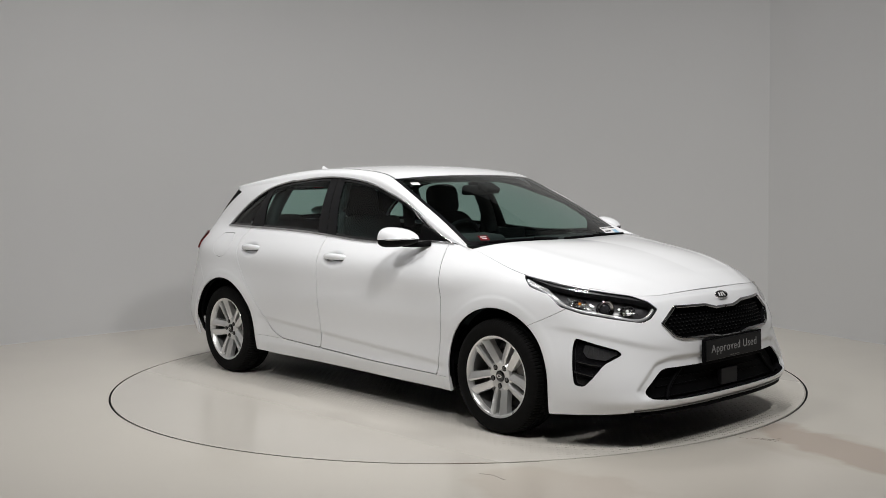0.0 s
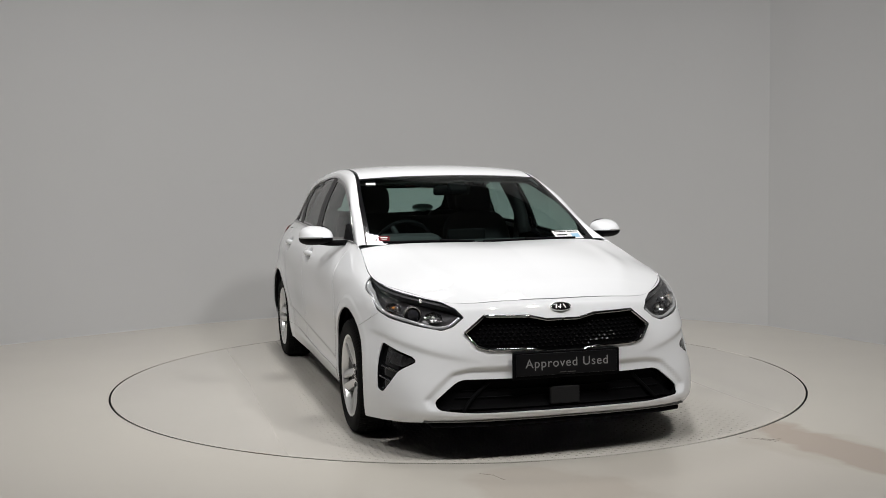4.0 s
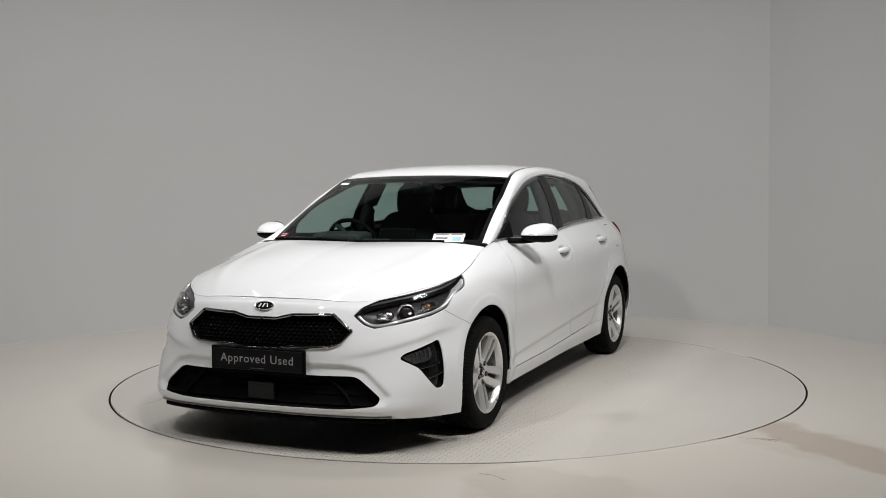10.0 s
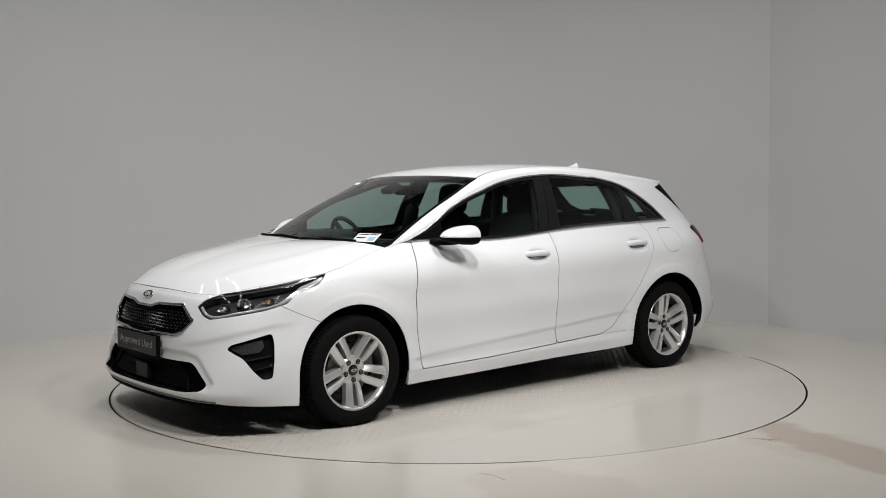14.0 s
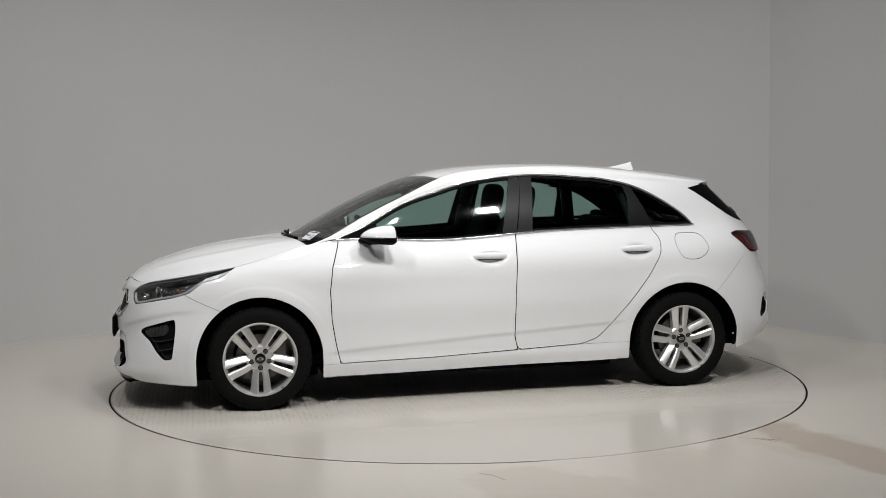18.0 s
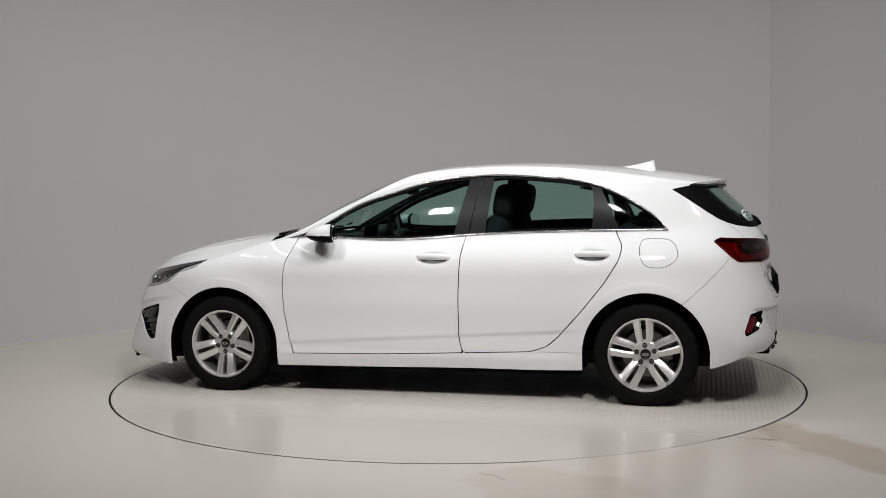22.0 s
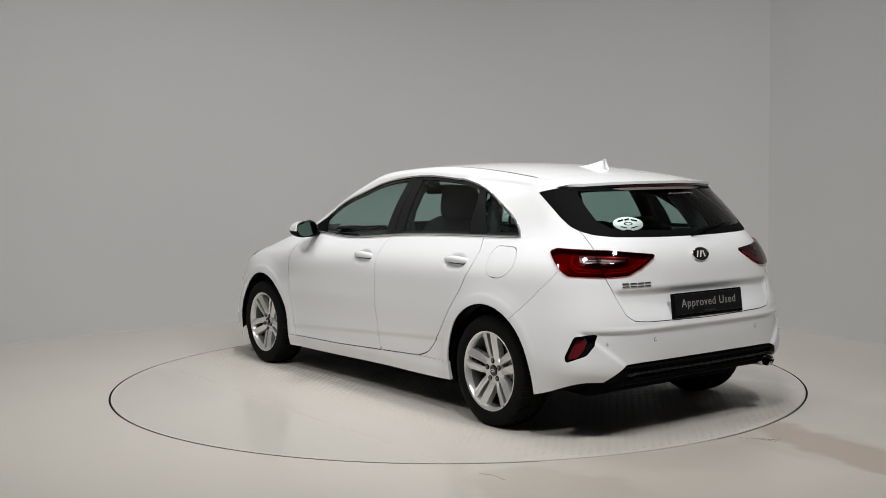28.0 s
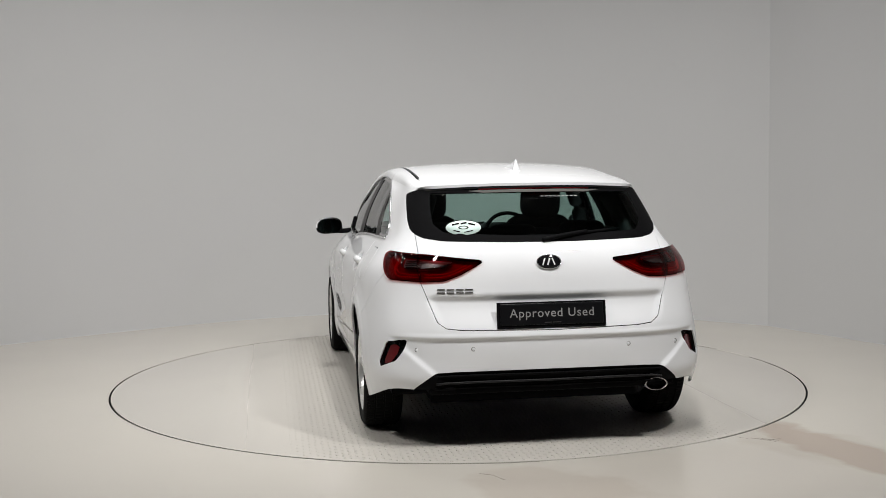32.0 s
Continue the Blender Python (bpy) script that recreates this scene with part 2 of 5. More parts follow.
def polygon_field(x, y, poly, soft=0.0):
    """Signed distance to a closed outline, below zero inside."""
    P = np.array(poly, float)
    Q = np.roll(P, -1, axis=0)
    d2, inside = np.full(len(x), 1e9), np.zeros(len(x), bool)
    for (ax, ay), (bx, by) in zip(P, Q):
        ex, ey = bx - ax, by - ay
        t = np.clip(((x - ax) * ex + (y - ay) * ey) / (ex * ex + ey * ey + 1e-15), 0, 1)
        d2 = np.minimum(d2, (x - ax - t * ex) ** 2 + (y - ay - t * ey) ** 2)
        if ay != by:
            inside ^= ((ay > y) != (by > y)) & (x < (bx - ax) * (y - ay) / (by - ay) + ax)
    d = np.sqrt(d2)
    return np.where(inside, -d, d) - soft


def rounded(poly, r=0.02, n=5):
    """An outline with its corners rounded off."""
    P, out = [np.array(p, float) for p in poly], []
    for a, b, c in zip(P[-1:] + P[:-1], P, P[1:] + P[:1]):
        u, w = a - b, c - b
        k = min(r, np.linalg.norm(u) * 0.45, np.linalg.norm(w) * 0.45)
        s, e = b + u / np.linalg.norm(u) * k, b + w / np.linalg.norm(w) * k
        for t in np.linspace(0, 1, n):
            out.append((1 - t) ** 2 * s + 2 * t * (1 - t) * b + t * t * e)
    return np.array(out)


def below(x, z, pts):
    """z minus a line's height at x: below zero under the line (points by rising x)."""
    P = np.array(pts, float)
    return z - np.interp(x, P[:, 0], P[:, 1])


# ---- the room ----
def room():
    # floor with the round pit of the turntable
    n = 160
    rings = [2.255, 2.6, 3.2, 4.2, 6, 9, 13]
    V, F = [], []
    for r in rings:
        V += [(r * math.cos(2 * math.pi * i / n), r * math.sin(2 * math.pi * i / n), 0) for i in range(n)]
    V += [(2.255 * math.cos(2 * math.pi * i / n), 2.255 * math.sin(2 * math.pi * i / n), -0.15) for i in range(n)]
    m = len(rings)
    for k in range(m - 1):
        for i in range(n):
            j = (i + 1) % n
            F.append((k * n + i, (k + 1) * n + i, (k + 1) * n + j, k * n + j))
    for i in range(n):
        F.append((i, (i + 1) % n, m * n + (i + 1) % n, m * n + i))
    F.append(tuple(range(m * n, m * n + n)))
    tagged(obj("floor", V, F, FLOOR, smooth=False), "cream painted studio floor with scuffs", "floor", kind="structure")
    # sealant in parts of the groove round the turntable
    for a0, a1 in ((-80, -54), (17, 27)):
        k = 40
        a = np.radians(np.linspace(a0, a1, k))
        V = [(r * math.cos(t), r * math.sin(t), -.0003) for t in a for r in (2.2445, 2.256)]
        F = [(2 * i, 2 * i + 1, 2 * i + 3, 2 * i + 2) for i in range(k - 1)]
        tagged(obj("trim", V, F, DECK, smooth=False), "dusty sealant in the groove round the turntable", "sealant", kind="structure")
    # curved back wall
    base = spline([(-6.2, -3.0), (-5.2, -0.4), (-4.45, 0.85), (-3.78, 1.58), (-2.4, 2.8), (-1.4, 3.33), (-0.3, 3.6), (0.9, 3.45), (2.2, 2.72), (2.76, 2.28)], 90)
    wall(base, "wall_north", "pale grey curved studio backdrop wall")
    right = np.array([(2.76, 2.28), (3.35, 1.14), (4.2, -0.5), (5.6, -3.2)])
    wall(spline(right, 12), "wall_east", "pale grey studio side wall beside the backdrop")
    # unseen walls close the room, kept dark to hold back bounce and reflections
    wall(np.array([(5.6, -3.2), (5.6, -10.0)]), "wall_south_east", "plain dark studio wall", DARK)
    wall(np.array([(5.6, -10.0), (-6.2, -10.0)]), "wall_south", "plain dark studio wall", DARK)
    wall(np.array([(-6.2, -10.0), (-6.2, -3.0)]), "wall_west", "plain dark studio wall", DARK)
    bm = bmesh.new()
    box(bm, (13, 15, 0.1), (0, -3.2, CEILING + 0.05))
    tagged(part("ceiling", bm, DARK, None), "dark studio ceiling", "ceiling", kind="structure")


def wall(base, name, label, material=None):
    """A wall 0.12 m thick with a small cove at the floor."""
    B = np.array(base, float)
    d = np.gradient(B, axis=0)
    nrm = np.stack([d[:, 1], -d[:, 0]], 1)
    nrm /= np.linalg.norm(nrm, axis=1)[:, None]
    prof = [(0.012 - 0.012 * math.sin(a), 0.012 - 0.012 * math.cos(a)) for a in np.linspace(0, math.pi / 2, 6)] + [(0, 1.5), (0, 3), (0, CEILING), (-0.12, CEILING), (-0.12, 0)]
    prof[0] = (prof[0][0], 0.001)
    V, F, k = [], [], len(prof)
    for b, n in zip(B, nrm):
        V += [(b[0] + n[0] * o, b[1] + n[1] * o, z) for o, z in prof]
    for i in range(len(B) - 1):
        for c in range(k - 1):
            F.append((i * k + c, i * k + c + 1, (i + 1) * k + c + 1, (i + 1) * k + c))
    ob = obj(name, V, F, material or WALL)
    ob.data.set_sharp_from_angle(angle=radians(40))
    tagged(ob, label, "wall", kind="structure")


room()


def ceiling_light(x, y, sx, sy, label, group):
    """A flat luminaire: tray with a rim, hung under the ceiling; the lamp glows below it."""
    base = new("ceiling_light")
    base.location = (x, y, CEILING)
    tagged(base, label, "ceiling light", group)
    bm = bmesh.new()
    box(bm, (sx + .04, sy + .04, .06), (0, 0, -.10), bevel=.006)
    part("tray", bm, DARK, base)
    for k in (-1, 1):
        bm = bmesh.new()
        box(bm, (.01, .01, .075), (k * sx * .4, 0, -.035))
        part("hanger", bm, DARK, base)


for px, py, watts in PANELS:
    ceiling_light(px, py, .5, .5, "square panel light under the dark ceiling", "panel lights")
for px, py in BATTENS:
    ceiling_light(px, py, .035, 2.4, "thin batten light under the dark ceiling", "batten lights")


def scuff(pts, label):
    """A hairline crack or scrape in the floor paint."""
    V, F = tube([(x, y, .0006) for x, y in pts], .0015, 5, .3)
    tagged(obj("floor_scuff", V, F, SCUFF), label, "scuff", "floor scuffs", kind="structure")


SCUFF = mat("scraped_floor", (0.20, 0.18, 0.155), 0.7, vary=0.3, scale=60)
scuff([(.10, -2.42), (.16, -2.45), (.19, -2.50), (.21, -2.53)], "dark hairline scrape in the floor paint")
scuff([(1.49, -1.80), (1.54, -1.83), (1.60, -1.88)], "dark hairline scrape in the floor paint")
scuff([(1.53, -1.80), (1.57, -1.83), (1.62, -1.86)], "dark hairline scrape in the floor paint")
scuff([(1.57, -1.84), (1.60, -1.84), (1.64, -1.82)], "dark hairline scrape in the floor paint")
scuff([(1.44, -1.79), (1.48, -1.81)], "dark hairline scrape in the floor paint")


def turntable():
    base = new("turntable")
    tagged(base, "round cream turntable with embossed anti-slip plates", "turntable")
    V, F = lathe([(0.0005, 0.0), (0.8, 0.0), (1.6, 0.0), (2.234, 0.0), (2.2395, -0.004), (2.2395, -0.1)], 160, "z")
    obj("deck", V, F, DECK, base, "cream embossed steel deck", smooth=False)
    # raised diamond studs, turned to and fro like a tread plate
    pitch, l, w, h = .031, .0130, .0050, .0023
    one = np.array([(-l, 0, 0), (0, -w, 0), (l, 0, 0), (0, w, 0), (-l * .55, 0, h), (l * .55, 0, h)])
    V, F, k = [], [], 0
    for i in range(-72, 73):
        for j in range(-72, 73):
            x, y = i * pitch, j * pitch
            if math.hypot(x, y) < 2.21 and abs(y) < 1.2:
                a = radians(45 if (i + j) % 2 else -45)
                c, sn = math.cos(a), math.sin(a)
                # painted over and worn flat away from the middle strip
                worn = min(1, max(.05, (1.2 - abs(y)) / .3))
                V.append(np.stack([x + one[:, 0] * c - one[:, 1] * sn, y + one[:, 0] * sn + one[:, 1] * c, one[:, 2] * worn], 1))
                F += [(k, k + 1, k + 5, k + 4), (k + 1, k + 2, k + 5), (k + 2, k + 3, k + 4, k + 5), (k + 3, k, k + 4)]
                k += 6
    obj("tread_studs", np.concatenate(V), F, STUD_PAINT, base, "raised diamond studs of the deck", smooth=False)["kind"] = "stuff"
    V, F = lathe([(2.2335, -.001), (2.2335, .0008), (2.2420, .0008), (2.2420, -.02)], 160, "z")
    obj("edge_ring", V, F, FLOOR, base, "thin cream steel edge ring", smooth=False)
    # black ring added to darken the groove, in place of its shade
    V, F = lathe([(2.2423, -.03), (2.2423, -.006), (2.2505, -.006), (2.2505, -.0008), (2.2547, -.0008), (2.2547, -.03)], 160, "z")
    obj("groove_shade", V, F, BLACK, base, "black rubber seal in the groove", smooth=False)
    return base


TABLE = turntable()

# ---- the car ----
CAR = new("car")
tagged(CAR, "white five-door hatchback with silver alloy wheels on the turntable", "car")

# level lines from the middle of the nose round the left flank to the middle of the tail
# under the sills and bumpers
UNDERSIDE = [(2.15, 0, .2), (2.14, .3, .2), (2.08, .58, .195), (1.96, .74, .18), (1.72, .86, .165), (1.325, .87, .17), (.95, .85, .175), (.3, .84, .18),
             (-.3, .84, .19), (-.95, .85, .2), (-1.325, .86, .22), (-1.7, .855, .235), (-1.93, .76, .31), (-2.03, .57, .305), (-2.04, .3, .30), (-2.05, 0, .30)]
# lower edge
LIP = [(2.19, 0, .235), (2.18, .3, .235), (2.12, .6, .23), (1.99, .76, .24), (1.74, .866, .25), (1.325, .886, .26), (.95, .868, .255), (.3, .862, .262),
       (-.3, .862, .275), (-.95, .868, .295), (-1.325, .885, .31), (-1.7, .875, .33), (-1.95, .775, .36), (-2.06, .56, .345), (-2.075, .3, .34), (-2.085, 0, .34)]
# middle of the bumpers and doors
BUMPER = [(2.17, 0, .41), (2.16, .3, .41), (2.1, .57, .4), (1.98, .75, .4), (1.76, .857, .42), (1.325, .892, .42), (.95, .872, .42), (.3, .868, .42),
          (-.3, .87, .43), (-.95, .875, .44), (-1.325, .895, .45), (-1.7, .885, .46), (-1.95, .77, .47), (-2.07, .55, .46), (-2.1, .3, .455), (-2.105, 0, .455)]
# widest line
WIDEST = [(2.165, 0, .55), (2.15, .3, .55), (2.08, .53, .545), (1.97, .71, .55), (1.77, .822, .57), (1.325, .89, .6), (.95, .885, .57), (.3, .885, .57),
          (-.3, .887, .57), (-.95, .887, .58), (-1.325, .905, .6), (-1.68, .875, .6), (-1.94, .76, .6), (-2.06, .55, .6), (-2.09, .3, .6), (-2.095, 0, .6)]
# below the lamps
CREASE = [(2.115, 0, .7), (2.1, .3, .695), (2.03, .515, .68), (1.93, .68, .68), (1.74, .81, .695), (1.325, .875, .735), (.95, .885, .7), (.3, .888, .7),
          (-.3, .89, .7), (-.95, .885, .72), (-1.325, .885, .75), (-1.68, .85, .76), (-1.9, .74, .76), (-2.02, .54, .76), (-2.05, .3, .75), (-2.055, 0, .75)]
# over the arches
SHOULDER = [(2.095, 0, .735), (2.075, .3, .732), (2, .51, .72), (1.87, .665, .74), (1.695, .785, .768), (1.325, .838, .822), (.95, .865, .835), (.3, .872, .85),
            (-.3, .872, .86), (-.95, .862, .87), (-1.325, .85, .88), (-1.66, .815, .9), (-1.86, .72, .9), (-1.99, .53, .9), (-2.03, .3, .89), (-2.04, 0, .89)]
# foot of the windows
BELT = [(2.08, 0, .752), (2.06, .3, .749), (1.975, .51, .742), (1.82, .655, .775), (1.66, .75, .803), (1.325, .783, .868), (.98, .752, .962), (.3, .775, .962),
        (-.3, .775, .993), (-.95, .757, 1.015), (-1.325, .745, 1.02), (-1.62, .725, 1.02), (-1.8, .665, 1.01), (-1.94, .5, 1.005), (-1.985, .3, 1), (-2, 0, 1)]
LEVELS = [UNDERSIDE, LIP, BUMPER, WIDEST, CREASE, SHOULDER, BELT]
# the same lines above the belt, behind the side windows
PILLAR = [
    [(-1.25, .684, 1.187), (-1.48, .672, 1.152), (-1.70, .622, 1.14), (-1.82, .48, 1.14), (-1.87, .30, 1.14), (-1.885, 0, 1.14)],
    [(-1.045, .656, 1.283), (-1.36, .645, 1.242), (-1.63, .605, 1.213), (-1.745, .47, 1.214), (-1.795, .30, 1.214), (-1.81, 0, 1.214)],
    [(-.80, .626, 1.334), (-1.24, .617, 1.307), (-1.56, .587, 1.282), (-1.67, .46, 1.285), (-1.72, .30, 1.285), (-1.735, 0, 1.285)],
]
NU, NV, NP = 460, 80, 34


def stations(L):
    """Station distances along the widest line."""
    P = np.array(L[3], float)
    return np.concatenate([[0], np.cumsum(np.linalg.norm(np.diff(P, axis=0), axis=1))])


TS = stations(LEVELS)
S = np.linspace(0, TS[-1], NU)
ROWS = np.stack([cubic(TS, np.array(r, float), S) for r in LEVELS])
VK = np.array([0, .09, .27, .45, .63, .78, .9])
VQ = np.linspace(0, .9, NV)
LOWER = cubic(VK, ROWS, VQ).transpose(1, 0, 2)
# behind the side windows the surface runs on up the pillar
I0 = int(np.argmin(np.abs(ROWS[6][:, 0] + 1.45) + (S < 3)))
TP = np.concatenate([[S[I0]], TS[11:]])
PROWS = np.stack([cubic(TP, np.array(r, float), S[I0:]) for r in PILLAR])
ALL = np.concatenate([ROWS[:, I0:], PROWS])
VK2 = np.concatenate([VK, [1.04, 1.12, 1.2]])
VQ2 = np.linspace(.9, 1.2, NP)
UP = cubic(VK2, ALL, np.concatenate([VQ, VQ2[1:]])).transpose(1, 0, 2)
blend = np.clip(np.arange(NU - I0) / 30, 0, 1)
blend = (blend * blend * (3 - 2 * blend))[:, None, None]
LOWER[I0:] = LOWER[I0:] * (1 - blend) + UP[:, :NV] * blend


def smooth(a, b, x):
    t = np.clip((x - a) / (b - a), 0, 1)
    return t * t * (3 - 2 * t)


def sculpt(P, s):
    """Flares, handle dishes, the plate recess and the bumper's creases."""
    x, y, z = P[..., 0].copy(), P[..., 1].copy(), P[..., 2].copy()
    for wx in (1.325, -1.325):
        r = np.hypot(x - wx, z - .30)
        P[..., 1] += (.004 * smooth(.50, .42, r) + .003 * smooth(.430, .412, r)) * smooth(.35, .37, r) * (y > .6)
    for hx, hz in ((-.064, .852), (-1.017, .872)):
        r = ((x - hx) / .105) ** 2 + ((z - hz) / .043) ** 2
        P[..., 1] -= .027 * smooth(1.1, .1, r) * (y > .6)
    # hollow along the bottom of the doors
    edge = np.interp(x, [-.95, -.82, .73, .95], [.44, .43, .335, .32])
    P[..., 1] -= .009 * smooth(edge + .008, edge - .020, z) * smooth(.25, .30, z) * smooth(.98, .85, np.abs(x)) * (y > .6)
    # recess for the number plate on the tailgate
    rear = x < -1.8
    k = smooth(.778, .735, z) * smooth(.595, .715, z) * smooth(.60, .54, y + (.70 - z) * .35)
    P[..., 0] += .024 * k * rear
    # crease below the tail lamps
    P[..., 0] -= .006 * smooth(.590, .570, z) * smooth(.42, .56, z) * rear * smooth(.80, .6, y)
    yb = .58 + (z - .40) * 1.17
    P[..., 0] += .017 * smooth(.574, .552, z) * smooth(yb + .022, yb - .018, y) * rear
    # wing-like crease of the front bumper, above the fog lamps
    edge = np.interp(s, [0, .35, .55, .75, .95, 1.2], [.46, .47, .50, .545, .585, .60])
    d = z - edge
    k = smooth(.11, .01, d) * smooth(-.012, .010, d) * smooth(.38, .60, s) * smooth(1.15, .95, s)
    k2 = smooth(.006, -.022, d) * smooth(-.16, -.02, d) * smooth(.36, .60, s) * smooth(1.1, .9, s)
    f = (.004 * k - .006 * k2)
    P[..., 0] += f * .75
    P[..., 1] += f * .66
    # sunken surround of the lower intake
    ring = polygon_field(s.ravel(), z.ravel(), [(-.2, .447), (.44, .445), (.525, .425), (.625, .30), (.60, .262), (-.2, .262)]).reshape(s.shape)
    k = smooth(.006, -.014, ring) * (x > 1.6)
    P[..., 0] -= .015 * k
    P[..., 1] -= .006 * k * smooth(.3, .6, s)
    # floor of the lower intake's surround juts out
    k = smooth(.30, .22, z) * smooth(1.0, .7, s) * (x > 1.6)
    P[..., 0] += .012 * k
    return P


LOWER = sculpt(LOWER, np.repeat(S[:, None], NV, 1))
LOWER[0, :, 1] = 0
LOWER[-1, :, 1] = 0
UP[-1, :, 1] = 0


def body_sheet():
    sh = Sheet.grid(LOWER, s=np.repeat(S[:, None], NV, 1))
    n0, nc = len(sh.V), NU - I0
    extra = UP[:, NV:]
    ids = np.arange(nc * (NP - 1)).reshape(nc, NP - 1) + n0
    ids = np.concatenate([(np.arange(I0, NU) * NV + NV - 1)[:, None], ids], 1)
    F = np.stack([ids[:-1, :-1], ids[1:, :-1], ids[1:, 1:], ids[:-1, 1:]], -1).reshape(-1, 4)
    V = np.concatenate([sh.V, extra.reshape(-1, 3)])
    A = np.concatenate([sh.A["s"], np.repeat(S[I0:, None], NP - 1, 1).reshape(-1)])
    up = np.concatenate([np.zeros(n0), np.repeat(VQ2[None, 1:] - .9, nc, 0).reshape(-1)])
    out = Sheet(V, sh.F + [tuple(f) for f in F.tolist()], {"s": A, "up": up})
    if (out.normals()[:, 1] * out.V[:, 1]).sum() < 0:
        out.F = [f[::-1] for f in out.F]
    return out.fixed()


def skin(s, z, d=0.0):
    """The point of the left flank at distance s from the nose and height z, d metres outwards; and the normal there."""
    def at(s, z):
        f = np.clip(s / S[-1] * (NU - 1), 0, NU - 1.001)
        i = int(f)
        c = LOWER[i] * (1 - f + i) + LOWER[i + 1] * (f - i)
        return np.array([np.interp(z, c[:, 2], c[:, 0]), np.interp(z, c[:, 2], c[:, 1]), z])
    p = at(s, z)
    n = np.cross(at(s + .01, z) - at(s - .01, z), at(s, z + .01) - at(s, z - .01))
    n = n / np.linalg.norm(n)
    if n @ (p - (0, 0, z)) < 0:
        n = -n
    return p + n * d, n


def strip(pts, d=0.0, n=40):
    """A line on the skin through (s, z) points."""
    q = spline([(a, b, 0) for a, b in pts], n)
    return np.array([skin(a, b, d)[0] for a, b, _ in q])


# upper shell: middle, edge of the screen or roof, top of the side windows
UPPER = [
    [(1.10, 0, .958), (.93, .703, .970), (1.03, .764, .950)],
    [(.77, 0, 1.14), (.675, .670, 1.112), (.74, .727, 1.028)],
    [(.48, 0, 1.277), (.415, .638, 1.237), (.48, .692, 1.172)],
    [(.245, 0, 1.358), (.195, .605, 1.337), (.22, .657, 1.262)],
    [(0, 0, 1.409), (-.02, .585, 1.384), (0, .637, 1.322)],
    [(-.39, 0, 1.431), (-.39, .565, 1.406), (-.39, .622, 1.358)],
    [(-.78, 0, 1.424), (-.78, .56, 1.397), (-.78, .625, 1.335)],
    [(-1.15, 0, 1.397), (-1.13, .56, 1.364), (-1.12, .620, 1.314)],
    [(-1.5, 0, 1.359), (-1.42, .555, 1.327), (-1.36, .609, 1.297)],
    [(-1.79, 0, 1.312), (-1.67, .50, 1.300), (-1.56, .587, 1.282)],
]


def upper():
    P = np.array(UPPER, float)
    uu = np.linspace(0, len(P) - 1, 220)
    C = cubic(np.arange(len(P), dtype=float), P, uu)
    line = PROWS[2][:int(np.argmin(np.abs(PROWS[2][:, 0] + 1.56))) + 2][::-1]
    for i in range(len(C)):
        if C[i, 2, 0] < -.80:
            C[i, 2, 1:] = [np.interp(C[i, 2, 0], line[:, 0], line[:, j]) for j in (1, 2)]
    n, k = 46, 14
    vv = np.linspace(0, 1, n)
    G = np.zeros((len(uu), n + k - 1, 3))
    ww = np.linspace(0, 1, k)[1:, None]
    for i, (c, m, e) in enumerate(C):
        flat = c + (m - c) * vv[:, None]
        flat[:, 2] = c[2] + (m[2] - c[2]) * vv ** 2.4
        flat[:, 0] = c[0] + (m[0] - c[0]) * vv ** 2.0
        G[i, :n] = flat
        out = m + (e - m) * ww
        out[:, 1] += .014 * np.sin(ww[:, 0] * math.pi)
        out[:, 2] += .006 * np.sin(ww[:, 0] * math.pi)
        G[i, n:] = out
    G[:, 0, 1] = 0
    v = np.concatenate([vv, 1 + ww[:, 0]])
    sh = Sheet.grid(G, u=np.repeat(uu[:, None], len(v), 1), v=np.repeat(v[None], len(uu), 0))
    if sh.normals()[:, 2].sum() < 0:
        sh.F = [f[::-1] for f in sh.F]
    sh.fixed()
    # meet the pillar's shading along the common edge
    body_side = BODY.normals()
    rim = np.where(BODY.A["up"] > .2999)[0]
    for i in np.where((sh.A["v"] > 1.3) & (sh.V[:, 0] < -.80) & (sh.V[:, 0] > -1.58))[0]:
        j = rim[np.argmin(np.abs(BODY.V[rim, 0] - sh.V[i, 0]))]
        w = smooth(1.3, 2.0, sh.A["v"][i]) * smooth(-.80, -.90, sh.V[i, 0]) * .5
        for key, value in zip(("nx", "ny", "nz"), body_side[j]):
            sh.A[key][i] = sh.A[key][i] * (1 - w) + value * w
    return sh, C


BODY = body_sheet()
TOP, TOPC = upper()


def evenly(c, k):
    d = np.concatenate([[0], np.cumsum(np.linalg.norm(np.diff(c, axis=0), axis=1))])
    return np.stack([np.interp(np.linspace(0, d[-1], k), d, c[:, j]) for j in range(3)], 1)


